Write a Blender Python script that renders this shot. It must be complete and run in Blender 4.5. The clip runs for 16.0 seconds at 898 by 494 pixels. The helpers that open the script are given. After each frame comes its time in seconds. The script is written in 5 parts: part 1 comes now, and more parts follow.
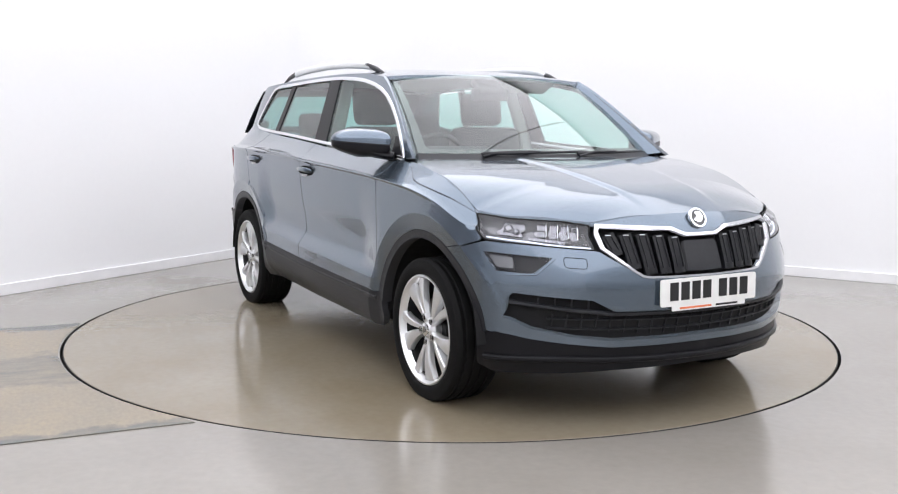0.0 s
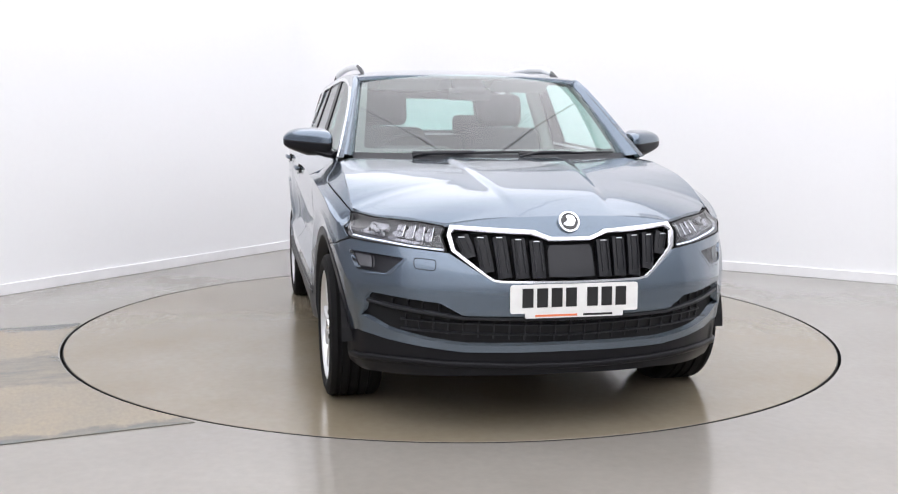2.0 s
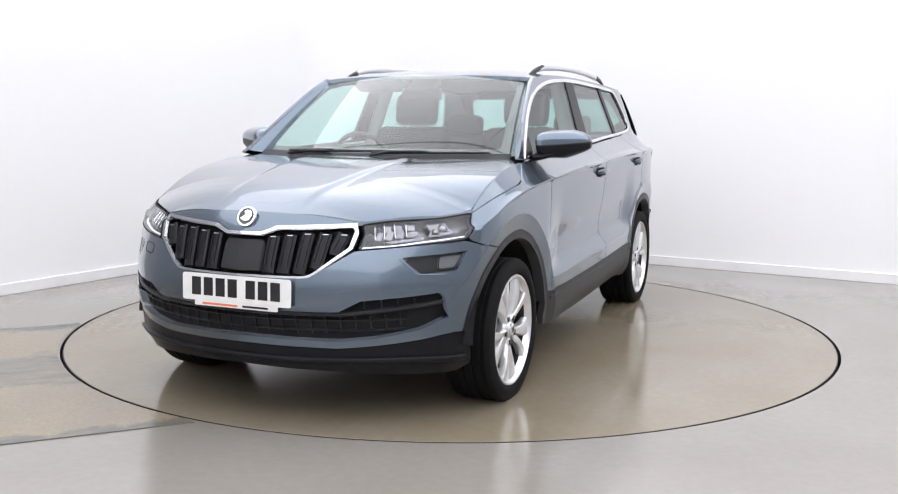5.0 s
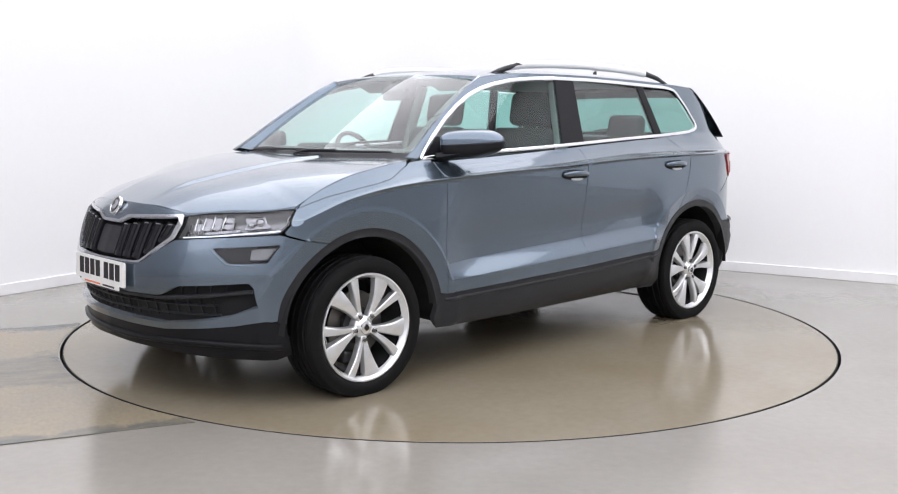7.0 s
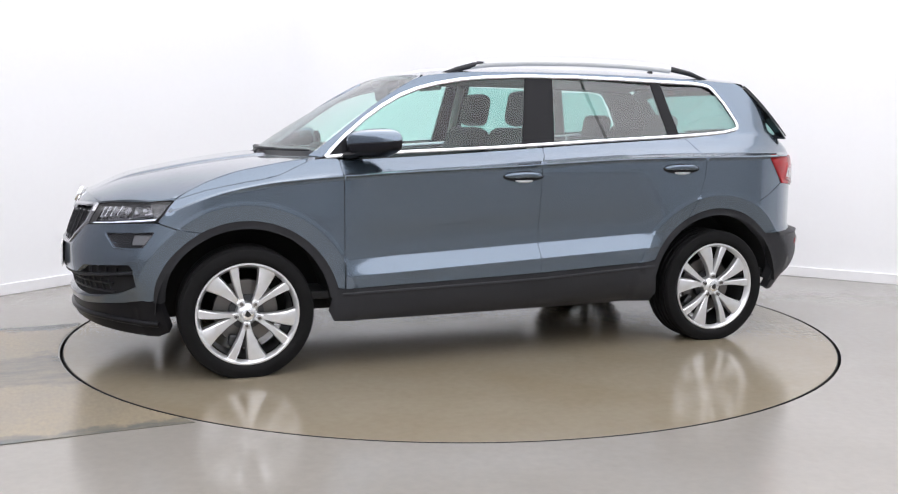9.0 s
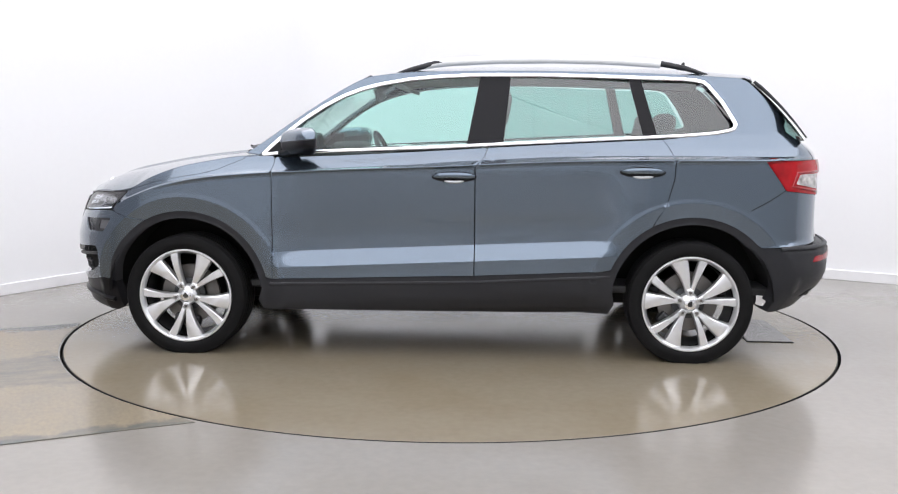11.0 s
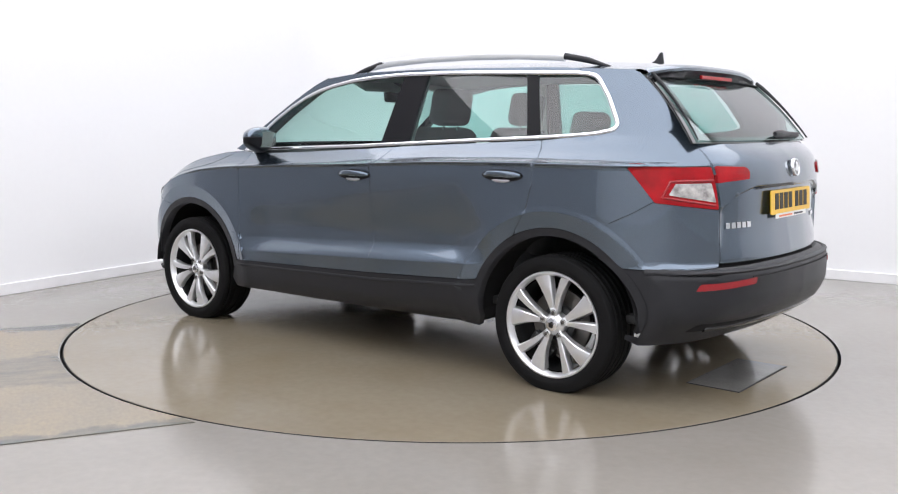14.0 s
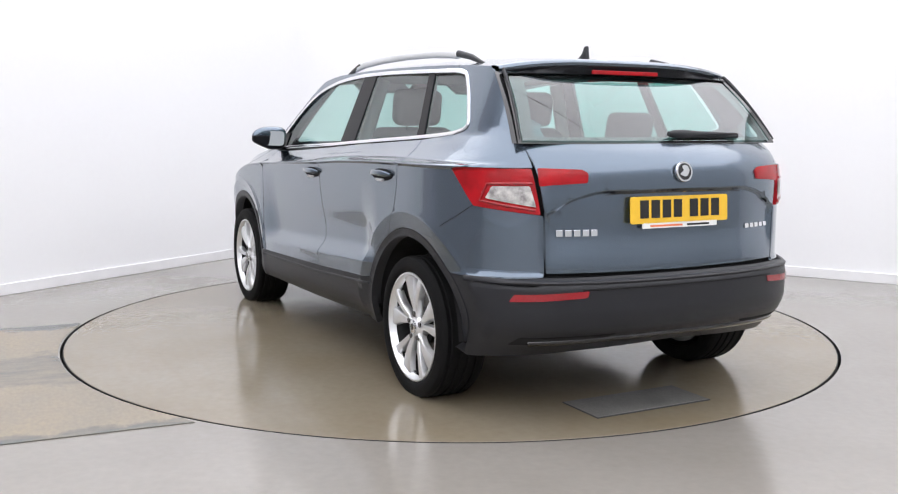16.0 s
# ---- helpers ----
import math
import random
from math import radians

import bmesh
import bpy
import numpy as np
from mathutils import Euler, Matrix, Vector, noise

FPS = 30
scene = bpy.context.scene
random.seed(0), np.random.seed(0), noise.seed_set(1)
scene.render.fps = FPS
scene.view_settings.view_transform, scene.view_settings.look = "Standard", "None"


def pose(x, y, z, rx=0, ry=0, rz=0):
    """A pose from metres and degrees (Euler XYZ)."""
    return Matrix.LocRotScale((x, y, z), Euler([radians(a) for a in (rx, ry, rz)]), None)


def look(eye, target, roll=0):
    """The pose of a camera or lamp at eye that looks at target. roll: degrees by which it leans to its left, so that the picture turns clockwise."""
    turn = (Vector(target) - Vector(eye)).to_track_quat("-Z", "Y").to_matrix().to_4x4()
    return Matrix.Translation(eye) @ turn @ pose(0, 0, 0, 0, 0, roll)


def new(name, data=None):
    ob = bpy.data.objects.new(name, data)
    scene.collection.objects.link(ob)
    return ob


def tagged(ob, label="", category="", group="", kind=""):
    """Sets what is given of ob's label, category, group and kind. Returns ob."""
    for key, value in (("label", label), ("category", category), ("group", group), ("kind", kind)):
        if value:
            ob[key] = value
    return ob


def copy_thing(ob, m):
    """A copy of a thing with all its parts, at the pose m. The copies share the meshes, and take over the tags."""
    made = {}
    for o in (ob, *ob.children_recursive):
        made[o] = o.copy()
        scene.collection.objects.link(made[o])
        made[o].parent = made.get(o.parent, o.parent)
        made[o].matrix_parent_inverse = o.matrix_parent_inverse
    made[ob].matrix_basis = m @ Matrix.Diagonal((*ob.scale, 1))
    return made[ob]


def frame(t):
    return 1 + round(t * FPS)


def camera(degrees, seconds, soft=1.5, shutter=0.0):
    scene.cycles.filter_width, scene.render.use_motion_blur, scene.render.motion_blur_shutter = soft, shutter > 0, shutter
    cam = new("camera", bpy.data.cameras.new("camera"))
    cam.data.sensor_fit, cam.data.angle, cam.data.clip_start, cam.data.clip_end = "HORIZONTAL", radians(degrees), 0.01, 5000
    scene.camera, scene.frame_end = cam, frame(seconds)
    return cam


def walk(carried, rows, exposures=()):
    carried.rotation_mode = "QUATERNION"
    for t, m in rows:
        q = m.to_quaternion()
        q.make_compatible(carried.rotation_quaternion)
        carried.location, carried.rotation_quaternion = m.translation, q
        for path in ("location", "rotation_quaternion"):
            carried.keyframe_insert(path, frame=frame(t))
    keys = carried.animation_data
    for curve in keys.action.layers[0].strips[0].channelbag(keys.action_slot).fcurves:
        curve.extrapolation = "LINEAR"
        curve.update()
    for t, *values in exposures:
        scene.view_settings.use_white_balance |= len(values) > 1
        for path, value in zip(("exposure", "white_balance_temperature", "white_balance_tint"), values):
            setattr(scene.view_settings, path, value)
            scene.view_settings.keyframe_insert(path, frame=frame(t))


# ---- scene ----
from mathutils.geometry import delaunay_2d_cdt

# ------------------------------------------------------------------ camera
cam = camera(50.12, 16.0, soft=1.15)
EYE, YAW, PITCH, ROLL = (0.0, -5.808, 1.221), -0.117, -7.305, 0.424
AIM = (EYE[0] + math.sin(radians(YAW)) * math.cos(radians(PITCH)),
       EYE[1] + math.cos(radians(YAW)) * math.cos(radians(PITCH)), EYE[2] + math.sin(radians(PITCH)))
walk(cam, [(0.0, look(EYE, AIM, ROLL)), (16.0, look(EYE, AIM, ROLL))])

# ------------------------------------------------------------------ light
EXPOSURE = 0.0
scene.view_settings.exposure = EXPOSURE
world = bpy.data.worlds.new("world")
scene.world = world
world.use_nodes = True
world.node_tree.nodes["Background"].inputs[0].default_value = (0.75, 0.85, 1.0, 1)
world.node_tree.nodes["Background"].inputs[1].default_value = 0.1
PANEL_POWER = 2.02


# ------------------------------------------------------------------ materials
def material(name, base, rough=0.5, metal=0.0, vary=0.0, scale=8.0, fine=0.0, bump=0.0, bump_scale=120.0,
             coat=0.0, spec=0.5, second=None, rough_vary=0.0):
    m = bpy.data.materials.new(name)
    m.use_nodes = True
    nt = m.node_tree
    b = nt.nodes["Principled BSDF"]
    b.inputs["Base Color"].default_value = (*base, 1)
    b.inputs["Roughness"].default_value = rough
    b.inputs["Metallic"].default_value = metal
    b.inputs["Coat Weight"].default_value = coat
    b.inputs["Coat Roughness"].default_value = 0.04
    b.inputs["Specular IOR Level"].default_value = spec
    tc = nt.nodes.new("ShaderNodeTexCoord")
    if vary or fine:
        def cloud(sc, detail):
            n = nt.nodes.new("ShaderNodeTexNoise")
            n.inputs["Scale"].default_value = sc
            n.inputs["Detail"].default_value = detail
            nt.links.new(tc.outputs["Object"], n.inputs["Vector"])
            return n
        other = second or tuple(c * 0.6 for c in base)
        n1 = cloud(scale, 6)
        ramp = nt.nodes.new("ShaderNodeMapRange")
        ramp.inputs[1].default_value, ramp.inputs[2].default_value = 0.35, 0.7
        ramp.inputs[3].default_value, ramp.inputs[4].default_value = 0, vary
        nt.links.new(n1.outputs["Fac"], ramp.inputs[0])
        mix = nt.nodes.new("ShaderNodeMix")
        mix.data_type = "RGBA"
        mix.inputs[6].default_value, mix.inputs[7].default_value = (*base, 1), (*other, 1)
        nt.links.new(ramp.outputs[0], mix.inputs[0])
        last = mix.outputs[2]
        if fine:
            n2 = cloud(scale * 22, 4)
            r2 = nt.nodes.new("ShaderNodeMapRange")
            r2.inputs[1].default_value, r2.inputs[2].default_value = 0.3, 0.75
            r2.inputs[3].default_value, r2.inputs[4].default_value = 0, fine
            nt.links.new(n2.outputs["Fac"], r2.inputs[0])
            mix2 = nt.nodes.new("ShaderNodeMix")
            mix2.data_type = "RGBA"
            nt.links.new(r2.outputs[0], mix2.inputs[0])
            nt.links.new(last, mix2.inputs[6])
            mix2.inputs[7].default_value = (*(c * 0.72 for c in other), 1)
            last = mix2.outputs[2]
        nt.links.new(last, b.inputs["Base Color"])
        if rough_vary:
            r3 = nt.nodes.new("ShaderNodeMapRange")
            r3.inputs[1].default_value, r3.inputs[2].default_value = 0.3, 0.7
            r3.inputs[3].default_value, r3.inputs[4].default_value = rough - rough_vary, rough + rough_vary
            nt.links.new(n1.outputs["Fac"], r3.inputs[0])
            nt.links.new(r3.outputs[0], b.inputs["Roughness"])
    if bump:
        n = nt.nodes.new("ShaderNodeTexNoise")
        n.inputs["Scale"].default_value, n.inputs["Detail"].default_value = bump_scale, 5
        nt.links.new(tc.outputs["Object"], n.inputs["Vector"])
        bp = nt.nodes.new("ShaderNodeBump")
        bp.inputs["Strength"].default_value, bp.inputs["Distance"].default_value = bump, 0.004
        nt.links.new(n.outputs["Fac"], bp.inputs["Height"])
        nt.links.new(bp.outputs["Normal"], b.inputs["Normal"])
    return m


def pane_material(name, tint, gloss=0.06):
    """Thin glass: tinted see-through with a mirror coat that grows at grazing angles."""
    m = bpy.data.materials.new(name)
    m.use_nodes = True
    nt = m.node_tree
    out = nt.nodes["Material Output"]
    nt.nodes.remove(nt.nodes["Principled BSDF"])
    tr = nt.nodes.new("ShaderNodeBsdfTransparent")
    tr.inputs[0].default_value = (*tint, 1)
    gl = nt.nodes.new("ShaderNodeBsdfGlossy")
    gl.inputs["Roughness"].default_value = 0.01
    fr = nt.nodes.new("ShaderNodeLayerWeight")
    fr.inputs["Blend"].default_value = 0.5
    pw = nt.nodes.new("ShaderNodeMath")
    pw.operation = "POWER"
    pw.inputs[1].default_value = 4.0
    nt.links.new(fr.outputs["Facing"], pw.inputs[0])
    mul = nt.nodes.new("ShaderNodeMath")
    mul.operation = "MULTIPLY_ADD"
    mul.use_clamp = True
    mul.inputs[1].default_value, mul.inputs[2].default_value = 0.8, gloss
    nt.links.new(pw.outputs[0], mul.inputs[0])
    mx = nt.nodes.new("ShaderNodeMixShader")
    nt.links.new(mul.outputs[0], mx.inputs[0])
    nt.links.new(tr.outputs[0], mx.inputs[1])
    nt.links.new(gl.outputs[0], mx.inputs[2])
    nt.links.new(mx.outputs[0], out.inputs[0])
    return m


def glow(name, color, strength):
    m = bpy.data.materials.new(name)
    m.use_nodes = True
    b = m.node_tree.nodes["Principled BSDF"]
    b.inputs["Base Color"].default_value = (*color, 1)
    b.inputs["Emission Color"].default_value = (*color, 1)
    b.inputs["Emission Strength"].default_value = strength
    return m


PAINT = material("grey_blue_metallic_paint", (0.120, 0.158, 0.203), 0.24, 0.85, vary=0.12, scale=3, fine=0.1, coat=1.0, second=(0.100, 0.132, 0.173))
CLADDING = material("black_textured_plastic", (0.015, 0.016, 0.0195), 0.40, vary=0.4, scale=5, fine=0.2, bump=0.15, bump_scale=900, second=(0.021, 0.022, 0.026), spec=0.38)
GLOSSBLACK = material("gloss_black_plastic", (0.008, 0.008, 0.009), 0.08, coat=0.6)
SATINBLACK = material("satin_black_trim", (0.010, 0.010, 0.012), 0.32, spec=0.15)
DARK = material("dark_void", (0.006, 0.006, 0.007), 0.9)
CHROME = material("bright_chrome", (0.86, 0.87, 0.88), 0.12, 1.0)
GRILLECHROME = material("brushed_bright_chrome", (0.60, 0.61, 0.63), 0.16, 1.0)
RAIL = material("matt_silver_rail", (0.78, 0.79, 0.80), 0.42, 0.35, vary=0.1, scale=20)
SATIN = material("satin_aluminium", (0.72, 0.73, 0.75), 0.3, 1.0, vary=0.15, scale=20)
ALLOY = material("silver_painted_alloy", (0.76, 0.77, 0.78), 0.3, 0.8, vary=0.1, scale=30, coat=0.4)
# Dark copy of the alloy: shade behind the spokes is in its colour
ALLOYSHADE = material("alloy_painted_shade", (0.07, 0.072, 0.075), 0.45, 0.8, vary=0.3, scale=20)
RUBBER = material("tyre_rubber", (0.007, 0.007, 0.0075), 0.7, vary=0.4, scale=14, fine=0.3, bump=0.2, bump_scale=400, second=(0.011, 0.011, 0.011), spec=0.12)
STEEL = material("brake_disc_steel", (0.18, 0.175, 0.17), 0.45, 1.0, vary=0.4, scale=30, second=(0.2, 0.17, 0.15))
GLASS = pane_material("green_tinted_glass", (0.68, 0.92, 0.87), 0.06)
WSGLASS = pane_material("windscreen_glass", (0.80, 0.93, 0.89), 0.11)
REARGLASS = pane_material("dark_tinted_glass", (0.44, 0.71, 0.66), 0.12)
TAILPANE = pane_material("tailgate_glass", (0.44, 0.70, 0.66), 0.15)
CLEAR = pane_material("clear_lamp_cover", (0.92, 0.93, 0.95), 0.03)
REDLENS = material("red_lamp_lens", (0.42, 0.004, 0.009), 0.22, vary=0.6, scale=14, coat=0.15, spec=0.3, second=(0.16, 0.002, 0.005))
DARKRED = material("dark_red_reflector", (0.30, 0.008, 0.015), 0.2, coat=0.5, vary=0.3, scale=60)
WHITELENS = material("clear_white_lens", (0.60, 0.58, 0.56), 0.15, vary=0.9, scale=35, second=(0.18, 0.17, 0.17), coat=0.5)
REFLECTOR = material("lamp_reflector", (0.30, 0.30, 0.315), 0.2, 0.9, vary=0.6, scale=60, second=(0.14, 0.14, 0.155))
LAMPBACK = material("lamp_housing", (0.24, 0.24, 0.25), 0.30, 0.6, vary=0.5, scale=25)
DAYLIGHT = glow("daytime_light_strip", (0.85, 0.9, 1.0), 0.6)
CLOTH = material("dark_grey_seat_cloth", (0.06, 0.062, 0.066), 0.85, vary=0.4, scale=30, fine=0.4, bump=0.2, bump_scale=500)
BEIGE = material("light_grey_headliner", (0.50, 0.49, 0.47), 0.9, vary=0.2, scale=12)
DASH = material("dashboard_plastic", (0.028, 0.029, 0.031), 0.6, vary=0.4, scale=15, bump=0.1, bump_scale=500)
PLATEWHITE = material("white_plate", (0.82, 0.82, 0.80), 0.3, vary=0.15, scale=25)
PLATEYELLOW = material("yellow_plate", (0.85, 0.52, 0.04), 0.3, vary=0.15, scale=25)
INK = material("plate_black", (0.010, 0.010, 0.011), 0.5)
REDINK = material("orange_print", (0.75, 0.20, 0.08), 0.5)


# ------------------------------------------------------------------ helpers for meshes
def part(name, bm, mat, parent=None, label=""):
    me = bpy.data.meshes.new(name)
    bm.to_mesh(me)
    bm.free()
    me.materials.append(mat)
    ob = new(name, me)
    if parent:
        ob.parent = parent
    if label:
        ob["label"] = label
    return ob


def smooth(ob, angle=35):
    me = ob.data
    me.polygons.foreach_set("use_smooth", [True] * len(me.polygons))
    bm = bmesh.new()
    bm.from_mesh(me)
    lim = radians(angle)
    for e in bm.edges:
        e.smooth = len(e.link_faces) != 2 or e.calc_face_angle(0) < lim
    bm.to_mesh(me)
    bm.free()
    return ob


def box_bm(bm, size, m=Matrix(), bevel=0.0, seg=2):
    r = bmesh.ops.create_cube(bm, size=1, matrix=m @ Matrix.Diagonal((*size, 1)))
    if bevel:
        es = list({e for v in r["verts"] for e in v.link_edges})
        bmesh.ops.bevel(bm, geom=es, offset=bevel, segments=seg, profile=0.5, affect="EDGES", clamp_overlap=True)
    return bm


def box(name, size, m, mat, parent=None, bevel=0.004, label="", seg=2):
    return part(name, box_bm(bmesh.new(), size, m, bevel, seg), mat, parent, label)


def lathe(profile, n=64, m=Matrix(), close=False):
    """Turn (radius, height) points round the z axis."""
    bm = bmesh.new()
    rings = []
    for r, h in profile:
        rings.append([bm.verts.new(m @ Vector((r * math.cos(2 * math.pi * k / n), r * math.sin(2 * math.pi * k / n), h))) for k in range(n)])
    pairs = list(zip(rings, rings[1:])) + ([(rings[-1], rings[0])] if close else [])
    for a, b in pairs:
        for k in range(n):
            bm.faces.new((a[k], a[(k + 1) % n], b[(k + 1) % n], b[k]))
    bmesh.ops.remove_doubles(bm, verts=bm.verts, dist=1e-5)
    bmesh.ops.recalc_face_normals(bm, faces=bm.faces)
    return bm


def prism(points, depth, m=Matrix(), bevel=0.0):
    """A flat outline in the xy plane, given thickness along z (centred)."""
    bm = bmesh.new()
    a = [bm.verts.new(m @ Vector((x, y, -depth / 2))) for x, y in points]
    b = [bm.verts.new(m @ Vector((x, y, depth / 2))) for x, y in points]
    bm.faces.new(a[::-1])
    bm.faces.new(b)
    n = len(points)
    for k in range(n):
        bm.faces.new((a[k], a[(k + 1) % n], b[(k + 1) % n], b[k]))
    bmesh.ops.recalc_face_normals(bm, faces=bm.faces)
    if bevel:
        bmesh.ops.bevel(bm, geom=list(bm.edges), offset=bevel, segments=2, profile=0.5, affect="EDGES", clamp_overlap=True)
    return bm


def tube(path, ru, rv=None, n=10, up=Vector((0, 0, 1)), cap=True, taper=None):
    """An oval bar along a path of points."""
    rv = rv or ru
    bm = bmesh.new()
    pts = [Vector(p) for p in path]
    rings = []
    for i, p in enumerate(pts):
        d = (pts[min(i + 1, len(pts) - 1)] - pts[max(i - 1, 0)]).normalized()
        side = d.cross(up).normalized()
        top = side.cross(d).normalized()
        s = taper[i] if taper else 1
        rings.append([bm.verts.new(p + side * (ru * s * math.cos(2 * math.pi * k / n)) + top * (rv * s * math.sin(2 * math.pi * k / n))) for k in range(n)])
    for a, b in zip(rings, rings[1:]):
        for k in range(n):
            bm.faces.new((a[k], a[(k + 1) % n], b[(k + 1) % n], b[k]))
    if cap:
        bm.faces.new(rings[0])
        bm.faces.new(rings[-1])
    bmesh.ops.recalc_face_normals(bm, faces=bm.faces)
    return bm


def inside(px, py, poly):
    ok = np.zeros(len(px), bool)
    n = len(poly)
    for k in range(n):
        (x0, y0), (x1, y1) = poly[k], poly[(k + 1) % n]
        if y0 != y1:
            ok ^= ((y0 > py) != (y1 > py)) & (px < (x1 - x0) * (py - y0) / (y1 - y0) + x0)
    return ok


def rounded(poly, r=0.02, seg=4):
    """Round the corners of a flat outline."""
    out = []
    n = len(poly)
    for k in range(n):
        p, a, b = Vector(poly[k]), Vector(poly[k - 1]), Vector(poly[(k + 1) % n])
        ra = min(r, (a - p).length * 0.45)
        rb = min(r, (b - p).length * 0.45)
        s, e = p + (a - p).normalized() * ra, p + (b - p).normalized() * rb
        for i in range(seg + 1):
            t = i / seg
            out.append(tuple(s * (1 - t) ** 2 + p * 2 * t * (1 - t) + e * t * t))
    return out


def filled(outline, holes, h, lines=()):
    """Triangles of an even size that fill a flat outline with holes: points and faces."""
    loops = []
    for loop in (outline, *holes):
        pts = []
        n = len(loop)
        for k in range(n):
            a, b = np.array(loop[k], float), np.array(loop[(k + 1) % n], float)
            m = max(1, int(np.ceil(np.linalg.norm(b - a) / h)))
            if np.linalg.norm(b - a) > 1e-5:
                pts += [a + (b - a) * i / m for i in range(m)]
        loops.append(np.array(pts))
    lo, hi = loops[0].min(0), loops[0].max(0)
    gx, gy = np.meshgrid(np.arange(lo[0] + h / 2, hi[0], h), np.arange(lo[1] + h / 2, hi[1], h))
    gx, gy = gx.ravel(), gy.ravel()
    ok = inside(gx, gy, loops[0])
    for l in loops[1:]:
        ok &= ~inside(gx, gy, l)
    inner = []
    for line in lines:
        pts = []
        for a, b in zip(line, line[1:]):
            a, b = np.array(a, float), np.array(b, float)
            m = max(1, int(np.ceil(np.linalg.norm(b - a) / h)))
            pts += [a + (b - a) * i / m for i in range(m)]
        pts = np.array(pts + [np.array(line[-1], float)])
        edge = np.concatenate(loops)
        near = np.sqrt(((pts[:, None] - edge[None]) ** 2).sum(2)).min(1) < 0.25 * h
        keep = inside(pts[:, 0], pts[:, 1], loops[0]) & ~near
        for l in loops[1:]:
            keep &= ~inside(pts[:, 0], pts[:, 1], l)
        inner.append((pts, keep))
    edge = np.concatenate(loops + [p[k] for p, k in inner])
    g = np.stack([gx[ok], gy[ok]], 1)
    if len(g):
        d = np.sqrt(((g[:, None] - edge[None]) ** 2).sum(2)).min(1)
        g = g[d > 0.45 * h]
    verts = np.concatenate([edge, g]) if len(g) else edge
    edges, k = [], 0
    for l in loops:
        edges += [(k + i, k + (i + 1) % len(l)) for i in range(len(l))]
        k += len(l)
    for pts, keep in inner:
        idx = np.cumsum(keep) - 1
        edges += [(k + int(idx[i]), k + int(idx[i + 1])) for i in range(len(pts) - 1) if keep[i] and keep[i + 1]]
        k += int(keep.sum())
    v, _, f, *_ = delaunay_2d_cdt([Vector(p) for p in verts], edges, [], 0, 1e-6)
    v = np.array([(p.x, p.y) for p in v])
    f = np.array([t for t in f if len(t) == 3])
    c = v[f].mean(1)
    ok = inside(c[:, 0], c[:, 1], loops[0])
    for l in loops[1:]:
        ok &= ~inside(c[:, 0], c[:, 1], l)
    return v, f[ok]


def at(fn, p, q, off=0.0):
    """Points of a surface, moved outwards by off."""
    p, q = np.asarray(p, float), np.asarray(q, float)
    o = fn(p, q)
    if np.any(off):
        e = 1.2e-3
        du, dv = fn(p + e, q) - fn(p - e, q), fn(p, q + e) - fn(p, q - e)
        n = np.cross(du, dv)
        n /= np.linalg.norm(n, axis=-1, keepdims=True) + 1e-12
        c = np.stack([np.clip(o[..., 0], -1.3, 1.3), 0 * o[..., 0], np.full(o.shape[:-1], 0.75)], -1)
        s = np.sign(((o - c) * n).sum(-1, keepdims=True))
        o = o + n * s * np.asarray(off)[..., None]
    return o


def panel(name, fn, outline, mat, parent, holes=(), h=0.04, thick=0.012, off=0.0, label="", mirror=False, angle=40, lines=()):
    """A piece of a curved surface cut to an outline, with folded-in edges. mirror: the same piece on the car's other side."""
    v, f = filled(outline, holes, h, lines)
    top = at(fn, v[:, 0], v[:, 1], off)
    low = at(fn, v[:, 0], v[:, 1], off - thick)
    count = {}
    for t in f:
        for a, b in ((t[0], t[1]), (t[1], t[2]), (t[2], t[0])):
            key = (min(a, b), max(a, b))
            count[key] = None if key in count else (a, b)
    n = np.cross(top[f[:, 1]] - top[f[:, 0]], top[f[:, 2]] - top[f[:, 0]])
    m = top[f].mean(1)
    c = np.stack([np.clip(m[:, 0], -1.3, 1.3), 0 * m[:, 0], np.full(len(m), 0.75)], 1)
    flip = ((m - c) * n).sum() < 0
    faces = [tuple(int(i) for i in (t[::-1] if flip else t)) for t in f]
    k = len(top)
    ring = [e for e in count.values() if e]
    used = {int(i) for e in ring for i in e}
    index = {i: k + j for j, i in enumerate(sorted(used))}
    verts = np.concatenate([top, low[sorted(used)]])
    for a, b in ring:
        q = (int(b), int(a), index[int(a)], index[int(b)])
        faces.append(q[::-1] if flip else q)
    nrm = at(fn, v[:, 0], v[:, 1], off + 0.004) - at(fn, v[:, 0], v[:, 1], off - 0.004)
    nrm /= np.linalg.norm(nrm, axis=1, keepdims=True) + 1e-12
    nrm = np.concatenate([nrm, nrm[sorted(used)]])
    obs = []
    for side in ((1, -1) if mirror else (1,)):
        me = bpy.data.meshes.new(name)
        vv = verts * np.array([1, side, 1])
        me.from_pydata(vv.tolist(), [], faces if side == 1 else [q[::-1] for q in faces])
        me.materials.append(mat)
        ob = new(name, me)
        ob.parent = parent
        if label:
            ob["label"] = label
        me.polygons.foreach_set("use_smooth", [True] * len(me.polygons))
        me.normals_split_custom_set_from_vertices((nrm * np.array([1, side, 1])).tolist())
        obs.append(ob)
    return obs


